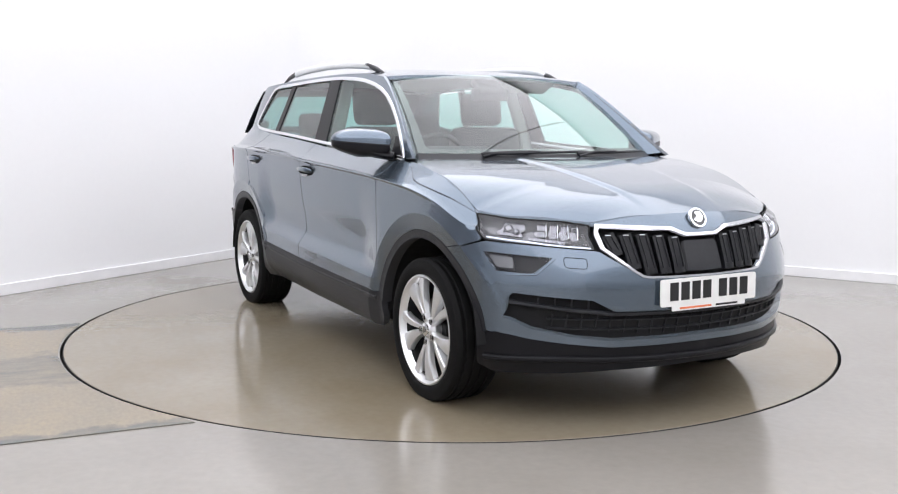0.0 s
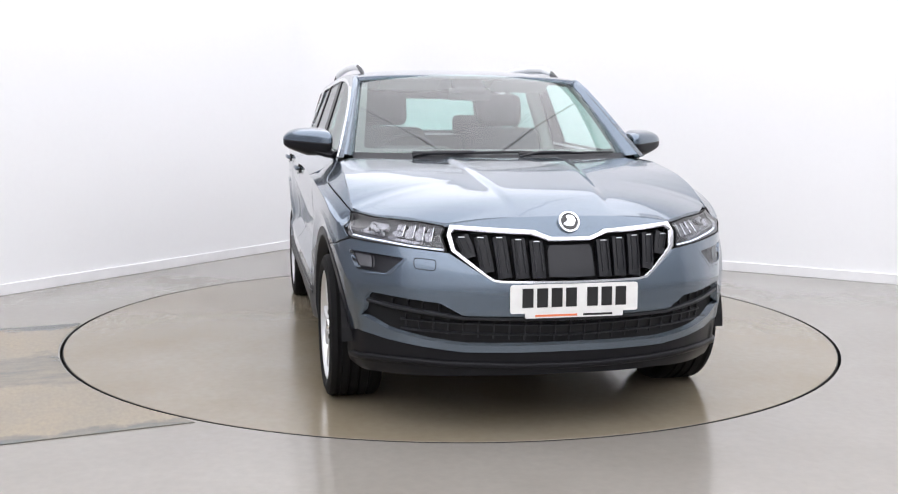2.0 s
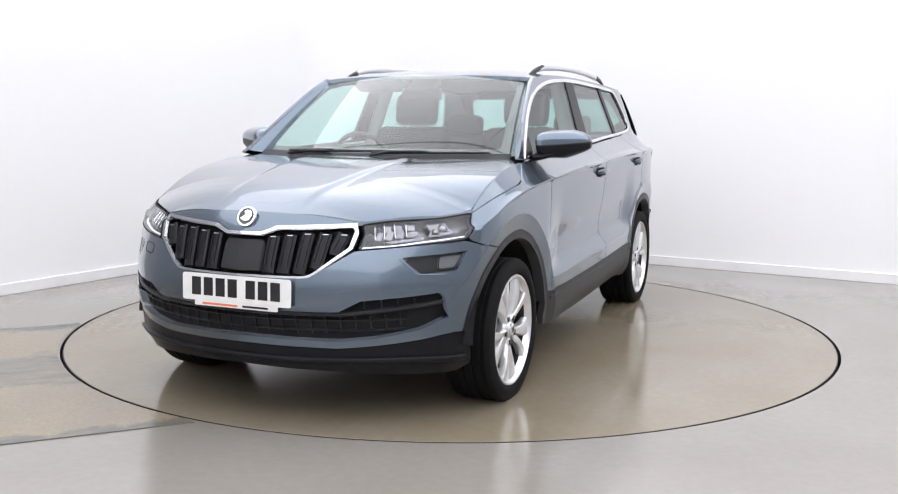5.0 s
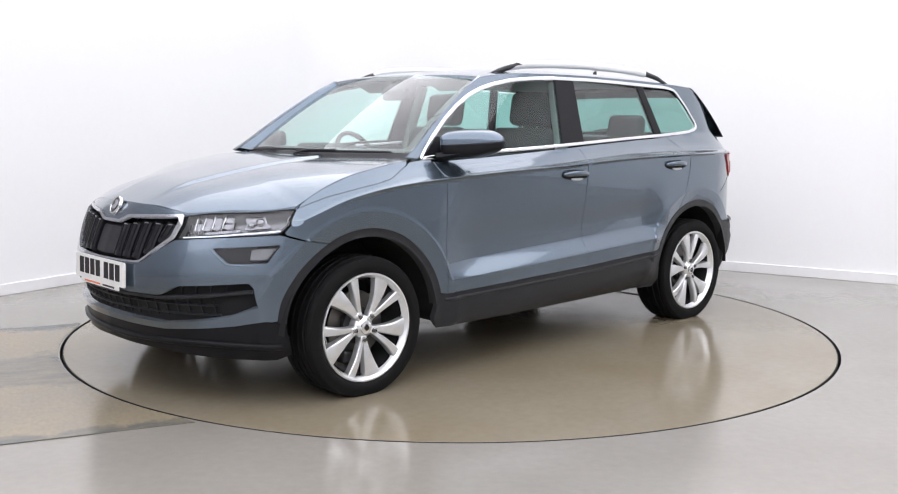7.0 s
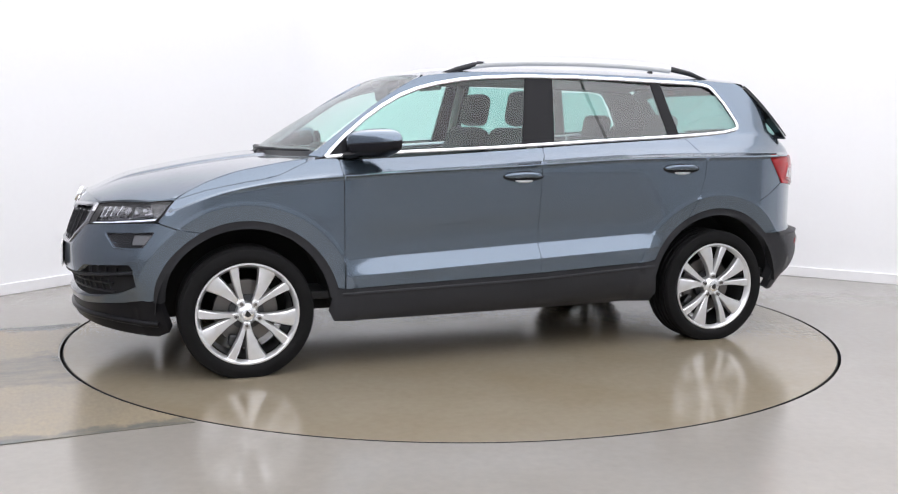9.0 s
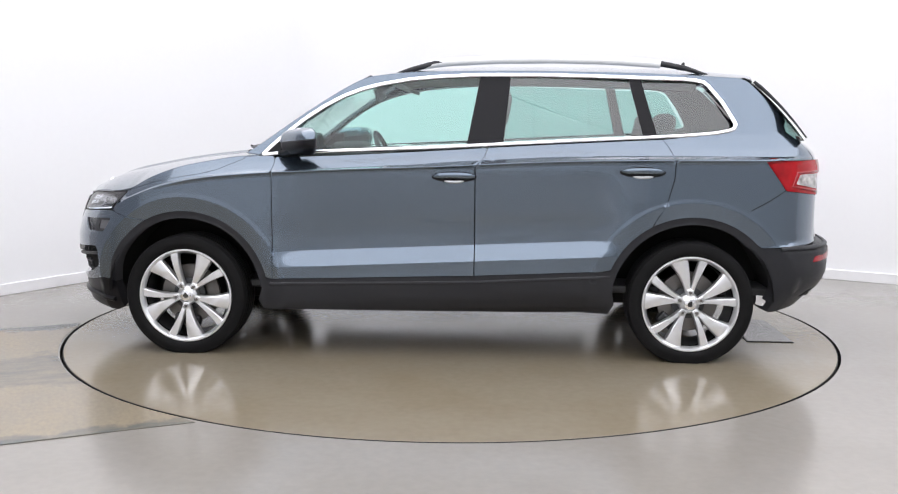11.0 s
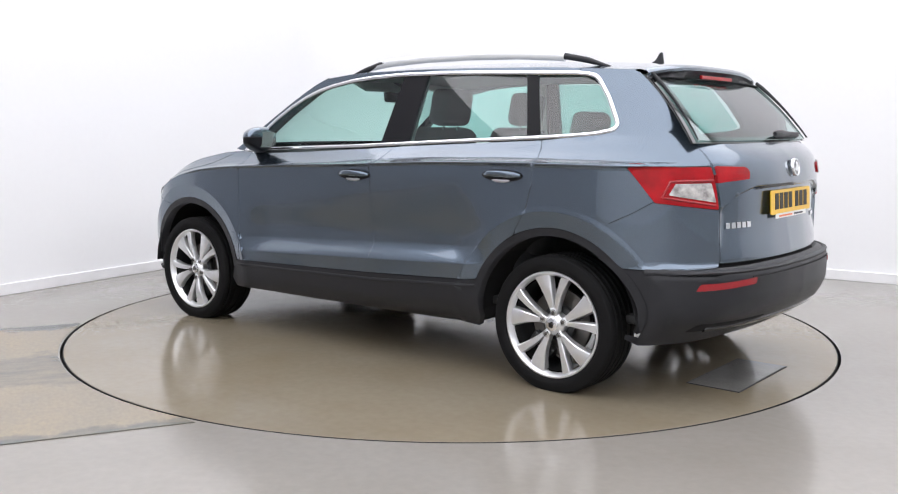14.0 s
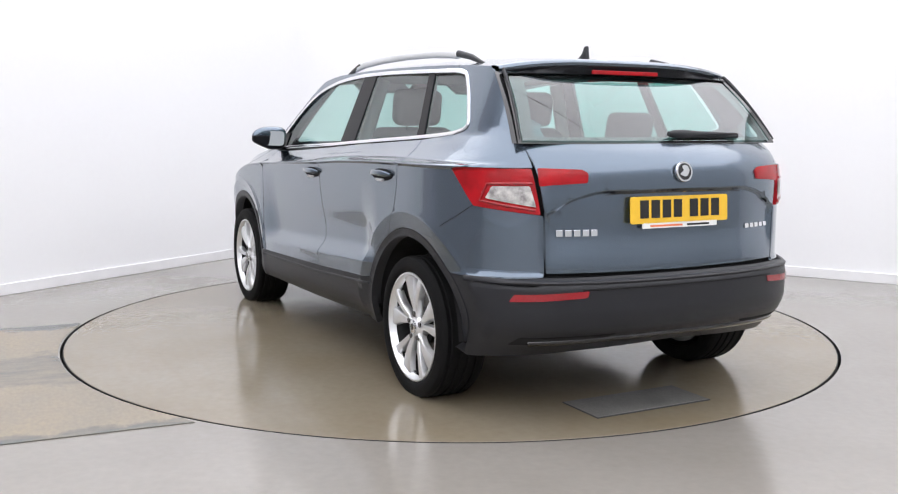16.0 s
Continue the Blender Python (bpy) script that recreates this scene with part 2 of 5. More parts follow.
def smoothcurve(pairs):
    """A smooth function through (x, y) pairs that never overshoots."""
    xs, ys = np.array(sorted(pairs), float).T
    d = np.diff(ys) / np.diff(xs)
    m = np.zeros(len(xs))
    for k in range(1, len(xs) - 1):
        if d[k - 1] * d[k] > 0:
            w1, w2 = 2 * (xs[k + 1] - xs[k]) + xs[k] - xs[k - 1], xs[k + 1] - xs[k] + 2 * (xs[k] - xs[k - 1])
            m[k] = (w1 + w2) / (w1 / d[k - 1] + w2 / d[k])
    m[0], m[-1] = d[0], d[-1]

    def value(x):
        x = np.clip(np.asarray(x, float), xs[0], xs[-1])
        i = np.clip(np.searchsorted(xs, x) - 1, 0, len(xs) - 2)
        hh = xs[i + 1] - xs[i]
        t = (x - xs[i]) / hh
        return ((1 + 2 * t) * (1 - t) ** 2 * ys[i] + t * (1 - t) ** 2 * hh * m[i]
                + t * t * (3 - 2 * t) * ys[i + 1] + t * t * (t - 1) * hh * m[i + 1])
    return value


def step(a, b, x):
    t = np.clip((np.asarray(x, float) - a) / (b - a), 0, 1)
    return t * t * (3 - 2 * t)


# ------------------------------------------------------------------ the studio
CORNER = Vector((-1.094, 4.33, 0))
DIR_R, DIR_L = Vector((0.861, -0.509, 0)), Vector((-0.509, -0.861, 0))
ROOM_A, ROOM_B, ROOM_H = 11.5, 13.0, 4.2
DISC_R = 2.229
TURN = math.degrees(math.atan2(DIR_R.y, DIR_R.x))
ROOM = Matrix.Translation(CORNER) @ Matrix.Rotation(radians(TURN), 4, "Z")   # x along one wall, -y along the other


def floor_material(name, base, second):
    m = material(name, base, 0.16, vary=0.8, scale=1.1, fine=0.2, bump=0.06, bump_scale=60, second=second, rough_vary=0.07, spec=0.95)
    return m


FLOOR = floor_material("polished_grey_resin_floor", (0.285, 0.268, 0.240), (0.235, 0.218, 0.190))
DISCMAT = floor_material("polished_grey_turntable_top", (0.258, 0.226, 0.172), (0.205, 0.165, 0.105))
WALLPAINT = material("white_wall_paint", (0.84, 0.845, 0.855), 0.75, vary=0.06, scale=1.2, fine=0.03, bump=0.05, bump_scale=200, second=(0.80, 0.805, 0.81))
# Tones of two walls out of view, picked to dim what the car reflects
UNSEENDARK = material("unseen_wall_dark_tone", (0.34, 0.34, 0.36), 0.8, vary=0.2, scale=1.0)
BACKPAINT = material("grey_wall_paint", (0.50, 0.51, 0.52), 0.8, vary=0.2, scale=1.0)
TRIMPAINT = material("white_gloss_trim", (0.84, 0.84, 0.85), 0.35, vary=0.15, scale=6)
CEIL = material("white_ceiling_paint", (0.7, 0.7, 0.7), 0.85, vary=0.1, scale=1.5)
# Near-black: the shade inside the turntable gap is put into the colour
GAP = material("gap_shade_black", (0.006, 0.006, 0.006), 0.9, vary=0.3, scale=10)


def flat_mesh(name, outline, holes, mat, z=0.0, h=0.6, thick=0.0):
    v, f = filled(outline, holes, h)
    me = bpy.data.meshes.new(name)
    tri = []
    for t in f:
        a, b, c = v[t]
        tri.append(tuple(int(i) for i in (t if (b[0] - a[0]) * (c[1] - a[1]) - (b[1] - a[1]) * (c[0] - a[0]) > 0 else t[::-1])))
    me.from_pydata([(x, y, z) for x, y in v], [], tri)
    me.materials.append(mat)
    ob = new(name, me)
    if thick:
        bm = bmesh.new()
        bm.from_mesh(me)
        r = bmesh.ops.extrude_face_region(bm, geom=list(bm.faces))
        bmesh.ops.translate(bm, verts=[g for g in r["geom"] if isinstance(g, bmesh.types.BMVert)], vec=(0, 0, -thick))
        bmesh.ops.recalc_face_normals(bm, faces=bm.faces)
        bm.to_mesh(me)
        bm.free()
    return ob


def circle(r, n=144):
    return [(r * math.cos(2 * math.pi * k / n), r * math.sin(2 * math.pi * k / n)) for k in range(n)]


def build_room():
    corners = [(ROOM @ Vector(p)).xy for p in ((-0.3, 0.3, 0), (ROOM_A + 0.3, 0.3, 0), (ROOM_A + 0.3, -ROOM_B - 0.3, 0), (-0.3, -ROOM_B - 0.3, 0))]
    fl = flat_mesh("floor", [tuple(c) for c in corners][::-1], [circle(DISC_R + 0.004)], FLOOR, 0.0, 0.8)
    tagged(fl, "polished grey resin floor around a turntable", "floor", kind="structure")
    # narrow pit round the disc: rim wall and bottom
    pit = part("turntable_pit", lathe([(DISC_R + 0.004, 0.0), (DISC_R + 0.004, -0.14), (0.0, -0.14)], 144), GAP)
    tagged(pit, "dark gap and pit below the turntable", "pit", kind="structure")
    t = 0.2
    # room frame: two seen walls at x = 0 and y = 0, two behind the camera
    for name, size, c in (("wall_right", (ROOM_A + 2 * t, t, ROOM_H), (ROOM_A / 2, t / 2, ROOM_H / 2)),
                          ("wall_left", (t, 4.8, ROOM_H), (-t / 2, -2.4, ROOM_H / 2)),
                          # unseen stretch, added to darken the reflections on the car's side
                          ("wall_unseen_dark", (t, ROOM_B - 4.8, ROOM_H), (-t / 2, -(ROOM_B + 4.8) / 2, ROOM_H / 2)),
                          ("wall_far", (t, ROOM_B, ROOM_H), (ROOM_A + t / 2, -ROOM_B / 2, ROOM_H / 2)),
                          ("wall_behind", (ROOM_A + 2 * t, t, ROOM_H), (ROOM_A / 2, -ROOM_B - t / 2, ROOM_H / 2))):
        w = box(name, size, ROOM @ Matrix.Translation(c), UNSEENDARK if name == "wall_unseen_dark" else WALLPAINT if name != "wall_far" else BACKPAINT, bevel=0)
        tagged(w, "plain painted studio wall, assumed where out of view", "wall", kind="structure")
    for name, a, b in (("baseboard_right", (0.018, -0.009), (ROOM_A, -0.009)), ("baseboard_left", (0.009, -0.018), (0.009, -4.8))):
        a, b = Vector(a), Vector(b)
        d = b - a
        size = (d.length, 0.018, 0.082) if abs(d.x) > abs(d.y) else (0.018, d.length, 0.082)
        mid = (a + b) / 2
        bb = box(name, size, ROOM @ Matrix.Translation((mid.x, mid.y, 0.041)), TRIMPAINT, bevel=0.005)
        tagged(bb, "white painted skirting board along the wall", "baseboard", kind="structure")
    # the two seen walls meet in a rounded corner
    bm = bmesh.new()
    rad, rows = 0.8, []
    for k in range(25):
        an = math.pi / 2 * k / 24
        rows.append([bm.verts.new(ROOM @ Vector((0.001 + rad - rad * math.cos(an), -0.001 - rad + rad * math.sin(an), z))) for z in (0.0, ROOM_H)])
    for p, q in zip(rows, rows[1:]):
        bm.faces.new((p[0], q[0], q[1], p[1]))
    co = smooth(part("wall_corner", bm, WALLPAINT), 60)
    tagged(co, "rounded white corner between the studio walls", "wall", kind="structure")
    ce = box("ceiling", (ROOM_A + 2 * t, ROOM_B + 2 * t, 0.15), ROOM @ Matrix.Translation((ROOM_A / 2, -ROOM_B / 2, ROOM_H + 0.075)), CEIL, bevel=0)
    tagged(ce, "plain white studio ceiling", "ceiling", kind="structure")


def patch_material():
    """Worn bare strip: tan concrete with slate-grey smears along its edges."""
    m = material("worn_tan_concrete", (0.30, 0.240, 0.158), 0.2, vary=0.7, scale=2.6, fine=0.4, bump=0.1, bump_scale=50, second=(0.225, 0.205, 0.165))
    nt = m.node_tree
    b = nt.nodes["Principled BSDF"]
    src = b.inputs["Base Color"].links[0].from_socket
    tc = nt.nodes.new("ShaderNodeTexCoord")
    sep = nt.nodes.new("ShaderNodeSeparateXYZ")
    nt.links.new(tc.outputs["Object"], sep.inputs[0])
    ns = nt.nodes.new("ShaderNodeTexNoise")
    ns.inputs["Scale"].default_value, ns.inputs["Detail"].default_value, ns.inputs["Roughness"].default_value = 3.2, 10, 0.72
    mp = nt.nodes.new("ShaderNodeMapping")
    mp.inputs["Scale"].default_value = (1.1, 7.0, 1)
    nt.links.new(tc.outputs["Object"], mp.inputs[0])
    nt.links.new(mp.outputs[0], ns.inputs["Vector"])
    # bands across the strip: worn grey at both edges and once in the middle
    ramp = nt.nodes.new("ShaderNodeValToRGB")
    el = ramp.color_ramp.elements
    el[0].position, el[0].color = 0.0, (0.66, 0.66, 0.66, 1)
    el[1].position, el[1].color = 1.0, (0.95, 0.95, 0.95, 1)
    for pos, val in ((0.035, 0.60), (0.075, 0.05), (0.33, 0.02), (0.42, 0.50), (0.60, 0.62), (0.70, 0.10), (0.91, 0.04), (0.96, 0.6)):
        e = el.new(pos)
        e.color = (val, val, val, 1)
    big = nt.nodes.new("ShaderNodeTexNoise")
    big.inputs["Scale"].default_value, big.inputs["Detail"].default_value, big.inputs["Roughness"].default_value = 2.2, 7, 0.6
    nt.links.new(tc.outputs["Object"], big.inputs["Vector"])
    shift = nt.nodes.new("ShaderNodeMath")
    shift.operation = "MULTIPLY_ADD"
    shift.inputs[1].default_value, shift.inputs[2].default_value = 0.34, -0.165
    nt.links.new(big.outputs["Fac"], shift.inputs[0])
    moved = nt.nodes.new("ShaderNodeMath")
    moved.operation = "ADD"
    nt.links.new(sep.outputs["Y"], moved.inputs[0])
    nt.links.new(shift.outputs[0], moved.inputs[1])
    nt.links.new(moved.outputs[0], ramp.inputs[0])
    add = nt.nodes.new("ShaderNodeMath")
    add.operation = "ADD"
    nt.links.new(ramp.outputs[0], add.inputs[0])
    nt.links.new(ns.outputs["Fac"], add.inputs[1])
    mr = nt.nodes.new("ShaderNodeMapRange")
    mr.inputs[1].default_value, mr.inputs[2].default_value = 0.82, 1.30
    nt.links.new(add.outputs[0], mr.inputs[0])
    mix = nt.nodes.new("ShaderNodeMix")
    mix.data_type = "RGBA"
    nt.links.new(mr.outputs[0], mix.inputs[0])
    nt.links.new(src, mix.inputs[6])
    mix.inputs[7].default_value = (0.100, 0.110, 0.106, 1)
    nt.links.new(mix.outputs[2], b.inputs["Base Color"])
    return m


def build_patch():
    # a bare strip of the floor that runs up to the turntable; its own frame has y from 0 at one long edge to 1 at the other
    o = Vector((-1.043, -2.004))
    ex, ey = Vector((0.912, 0.41)), Vector((-0.918, 2.043))
    poly = [o - ex * 3.5, o]
    a0, a1 = math.atan2(-2.004, -1.043) + 2 * math.pi, math.pi + 0.038
    for k in range(1, 24):
        a = a0 + (a1 - a0) * k / 24
        poly.append(Vector(((DISC_R + 0.012) * math.cos(a), (DISC_R + 0.012) * math.sin(a))))
    poly.append(Vector((-2.25, -0.085)))
    poly.append(Vector((-2.25, -0.085)) - ex * 3.0)
    frame_m = Matrix(((ex.x, ey.x, 0, o.x), (ex.y, ey.y, 0, o.y), (0, 0, 1, 0.004), (0, 0, 0, 1)))
    inv = frame_m.inverted()
    flat = [tuple((inv @ Vector((p.x, p.y, 0.004))).xy) for p in poly]
    ob = flat_mesh("floor_patch", flat, [], patch_material(), 0.0, 0.3, 0.003)
    ob.matrix_world = frame_m
    tagged(ob, "worn tan concrete strip with slate-grey smears", "floor patch", kind="structure")


def build_turntable():
    base = new("turntable")
    tagged(base, "round grey resin-topped car turntable flush with the floor", "turntable")
    prof = [(0.0, -0.12), (DISC_R - 0.014, -0.12), (DISC_R - 0.014, -0.0015), (DISC_R - 0.015, 0.0), (0.0, 0.0)]
    part("deck", lathe(prof, 160), DISCMAT, base)
    # black band added over the deck's side so that the gap looks shaded
    part("gap_shade_band", lathe([(DISC_R - 0.014, -0.11), (DISC_R - 0.010, -0.11), (DISC_R - 0.010, -0.002), (DISC_R - 0.014, -0.002)], 160), GAP, base, "black band painted as shade in the gap")
    hatch_mat = material("dark_hatch_plate", (0.22, 0.215, 0.205), 0.16, vary=0.7, scale=5, fine=0.4, bump=0.2, bump_scale=60, second=(0.15, 0.15, 0.145))
    seam = material("hatch_seam", (0.03, 0.03, 0.03), 0.7)
    box("hatch_frame", (0.262, 0.622, 0.006), pose(-1.845, 0.03, 0.001), seam, base, bevel=0.0015)
    box("hatch", (0.25, 0.61, 0.006), pose(-1.845, 0.03, 0.0035), hatch_mat, base, bevel=0.002)
    return base


def build_lights():
    """Long ceiling light panels: frame and glowing diffuser."""
    glow_m = glow("light_panel_diffuser", (0.99, 0.985, 1.035), PANEL_POWER)
    frame_m = material("white_panel_frame", (0.8, 0.8, 0.8), 0.4)
    first = None
    for x in (1.9, 5.75, 9.6):
        for y in (-1.75, -4.95, -8.15, -11.35):
            m = ROOM @ pose(x, y, ROOM_H - 0.06)
            if first is None:
                first = new("ceiling_light")
                tagged(first, "large white luminous ceiling panel, switched on", "ceiling light", group="studio ceiling lights")
                box("panel_frame", (3.846, 3.196, 0.06), pose(0, 0, 0.025), frame_m, first, bevel=0.008)
                box("diffuser", (3.82, 3.17, 0.02), pose(0, 0, -0.012), glow_m, first, bevel=0.004)
                first.matrix_basis = m
            else:
                copy_thing(first, m)


build_room()
build_patch()
table = build_turntable()
build_lights()


# ------------------------------------------------------------------ the car: surfaces (x forward, y left, z up, metres)
WHEEL_X, WHEEL_Z, TYRE_R, RIM_R = 1.319, 0.310, 0.322, 0.246
ARCH_R, CLAD_R, FLARE_R = 0.412, 0.450, 0.524

PLAN_FRONT = [(2.16, 0), (2.152, .15), (2.125, .30), (2.075, .46), (2.0, .60), (1.90, .715), (1.80, .80), (1.68, .862), (1.52, .893), (1.30, .902)]
PLAN_REAR = [(-1.30, .90), (-1.55, .887), (-1.75, .838), (-1.88, .762), (-1.975, .66), (-2.035, .52), (-2.072, .35), (-2.09, .18), (-2.096, 0)]
_plan = PLAN_FRONT + [(0.65, .905), (0, .907), (-.65, .905)] + PLAN_REAR
_w = [0.0]
for _a, _b in zip(_plan, _plan[1:]):
    _w.append(_w[-1] + math.hypot(_b[0] - _a[0], _b[1] - _a[1]))
W_END = _w[-1]
plan_x = smoothcurve([(w, p[0]) for w, p in zip(_w, _plan)])
plan_y0 = smoothcurve([(w, p[1]) for w, p in zip(_w, _plan)])
_fine = np.linspace(0, W_END, 4000)
_fx, _fy = plan_x(_fine), plan_y0(_fine)
_half = int(np.argmin(np.abs(_fx)))


def wx(x):
    """Distance round the plan outline at which the side has this x."""
    return float(np.interp(-x, -_fx, _fine))


def wf(y):
    """The same for a y on the front end."""
    return float(np.interp(y, _fy[:_half], _fine[:_half]))


def wr(y):
    """The same for a y on the tail."""
    return float(np.interp(-y, -_fy[_half:], _fine[_half:]))


def S(*pts):
    return [(wx(x), z) for x, z in pts]


def F(*pts):
    return [(wf(y), z) for y, z in pts]


def R(*pts):
    return [(wr(y), z) for y, z in pts]


def SI(*pts):
    """Side points given by the finished skin's own x."""
    ws = _fine[_half:]
    out = []
    for x, z in pts:
        xs = body(ws, np.full(len(ws), z))[:, 0]
        out.append((float(np.interp(-x, -np.minimum.accumulate(xs), ws)), z))
    return out


crease_z = smoothcurve([(1.7, .80), (1.5, .87), (1.4, .90), (1.15, .944), (.56, .983), (0, 1.006), (-.74, 1.04), (-1.2, 1.048), (-1.66, 1.05), (-2.2, 1.055)])
belt_z = smoothcurve([(2.2, .885), (1.72, .885), (1.665, .895), (1.35, .99), (1.08, 1.038), (.93, 1.052), (.85, 1.053), (0, 1.093), (-.34, 1.115), (-1.085, 1.155), (-1.3, 1.165), (-1.53, 1.175), (-2.2, 1.175)])
belt_y = smoothcurve([(1.9, .66), (1.7, .775), (1.6, .79), (1.35, .80), (1.08, .792), (.907, .788), (-.164, .768), (-1.085, .738), (-1.53, .732), (-1.75, .722), (-1.90, .70), (-1.975, .655), (-2.035, .515), (-2.072, .345), (-2.09, .175), (-2.096, 0)])
door_y = smoothcurve([(.17, .82), (.22, .868), (.28, .897), (.36, .906), (.44, .909), (.466, .911), (.473, .907), (.536, .862), (.544, .859), (.60, .860), (.75, .880), (.90, .893), (1.0, .899), (1.1, .899)])
wing_y = smoothcurve([(.17, .82), (.22, .868), (.28, .895), (.36, .902), (.50, .903), (.70, .900), (.90, .899), (1.1, .899)])
nose_dx = smoothcurve([(.15, -.10), (.20, -.06), (.25, -.045), (.33, -.035), (.40, -.02), (.50, .0), (.58, .0), (.64, -.012), (.72, -.04), (.78, -.065), (.83, -.09), (.87, -.125), (.92, -.18)])
tail_dx = smoothcurve([(.2, .12), (.27, .085), (.34, .02), (.40, -.045), (.48, -.07), (.575, -.07), (.60, -.06), (.615, -.012), (.63, .0), (.9, .0), (1.0, .005), (1.06, .02), (1.10, .045), (1.15, .105), (1.2, .17)])


gull_z = smoothcurve([(0, .957), (.36, .957), (.41, .950), (.50, .925), (.618, .866), (.9, .866)])


def ledge_rise(x):
    """How much the door's lower ledge climbs towards the tail."""
    return 0.008 + 0.0475 * (0.835 - np.clip(np.asarray(x, float), -1.1, 1.0))


def body(w, z):
    """The outer skin below and beside the windows. w: way round the plan from the nose's middle, to the left if positive."""
    w, z = np.broadcast_arrays(np.asarray(w, float), np.asarray(z, float))
    sgn, a = np.where(w < 0, -1.0, 1.0), np.abs(w)
    x, yr = plan_x(a), plan_y0(a)
    fac = step(0.92, 0.6, x) * step(-1.0, -0.75, x)
    zd = z - ledge_rise(x) * step(0.92, 0.66, z)
    low = (fac * door_y(zd) + (1 - fac) * wing_y(z)) * yr / 0.90
    zc, zb = crease_z(x), belt_z(x)
    yc = (fac * door_y(zc) + (1 - fac) * wing_y(zc)) * yr / 0.90
    yb = np.where(x > 1.7, np.minimum(yr * 0.92, belt_y(1.7) + (yr - 0.862) * 0.92), belt_y(x))
    s = np.clip((z - zc) / (zb - zc), 0, 1)
    g = 0.26 * step(0, 0.14, s) + 0.74 * s ** 1.1
    y = np.where(z <= zc, low, yc + (yb - yc) * g)
    y = np.where(z > zb, yb - 0.34 * (z - zb), y)
    y = y + 0.015 * step(zc - 0.016, zc - 0.002, z) * step(zc + 0.060, zc + 0.001, z) * step(1.5, 1.1, x) * step(-1.95, -1.7, x)
    for cx in (WHEEL_X, -WHEEL_X):
        r = np.hypot(x - cx, z - WHEEL_Z)
        rise = np.where(r > FLARE_R, step(FLARE_R + 0.012, FLARE_R, r), 1 - 1.5 * np.clip((FLARE_R - r) / (FLARE_R - CLAD_R), 0, 1.4))
        y = y + 0.010 * rise * step(1.02, 0.9, z)
    tailness = step(-1.9, -2.04, x)
    top = gull_z(np.abs(y))
    recess = 0.024 * step(.625, .585, np.abs(y)) * step(top + .008, top - .010, z) * step(.64, .80, z) * tailness
    nose = step(1.45, 2.02, x)
    tail = step(-1.5, -2.0, x)
    return np.stack([x + nose * nose_dx(z) + tail * tail_dx(z) + recess, sgn * y, z], -1)


def bonnet_z(x, y):
    mid = BONNET(x)
    drop = BONNET_DROP(x)
    edge = BONNET_W(x)
    yn = np.abs(y) / edge
    # raised centre section with two soft ridges that spread towards the screen
    ridge = 0.20 + 0.10 * np.clip((1.95 - x) / 0.9, 0, 1)
    hump = 0.011 * step(ridge + 0.026, ridge - 0.022, np.abs(y)) * step(2.03, 1.75, x)
    return mid - 0.012 + hump - drop * yn ** 3.1


BONNET = smoothcurve([(2.12, .80), (2.07, .85), (2.03, .872), (1.96, .905), (1.85, .946), (1.7, .980), (1.5, 1.018), (1.3, 1.047), (1.15, 1.064), (.9, 1.09)])
# where the bonnet ends over the lamps and along its flanks: points of the body skin
BONNET_EDGE = [tuple(float(c) for c in body(np.array(w), np.array(z))) for w, z in
               [(wf(.47), .838), (wf(.51), .833), (wf(.60), .842), (wx(1.84), .850), (wx(1.74), .859), (wx(1.672), .868)]
               + [(wx(x), z) for x, z in ((1.60, .900), (1.5, .939), (1.35, .990), (1.2, 1.020), (1.08, 1.040))]]
BONNET_DROP = smoothcurve([(2.1, .05)] + [(x, float(BONNET(x)) - .012 - z) for x, y, z in BONNET_EDGE] + [(.95, .02)])
BONNET_W = smoothcurve([(2.1, .45)] + [(x, y) for x, y, z in BONNET_EDGE] + [(.95, .74)])


def bonnet(x, y):
    x, y = np.broadcast_arrays(np.asarray(x, float), np.asarray(y, float))
    return np.stack([x, y, bonnet_z(x, y)], -1)


ROOF = smoothcurve([(.42, 1.478), (.34, 1.498), (.2, 1.518), (0, 1.535), (-.4, 1.548), (-.9, 1.545), (-1.3, 1.532), (-1.6, 1.512), (-1.72, 1.501)])
ROOF_EDGE = smoothcurve([(.5, 1.425), (.40, 1.460), (.3, 1.477), (.1, 1.495), (-.4, 1.503), (-1.0, 1.495), (-1.4, 1.479), (-1.6, 1.466), (-1.72, 1.455)])


def green_y(x, z):
    return belt_y(x) - 0.34 * (z - belt_z(x))


def roof(x, q):
    """q: -1 to 1 across the roof."""
    x, q = np.broadcast_arrays(np.asarray(x, float), np.asarray(q, float))
    ye, ze, zc = green_y(x, ROOF_EDGE(x)), ROOF_EDGE(x), ROOF(x)
    return np.stack([x, q * ye, zc - (zc - ze) * np.abs(q) ** 3.2], -1)


def ruled(low, high, bulge):
    """A sheet between two curves of q (-1 to 1): t runs up from 0 to 1."""
    def fn(q, t):
        q, t = np.broadcast_arrays(np.asarray(q, float), np.asarray(t, float))
        a, b = low(q), high(q)
        o = a + (b - a) * t[..., None]
        return o + np.array(bulge) * (4 * t * (1 - t))[..., None]
    return fn


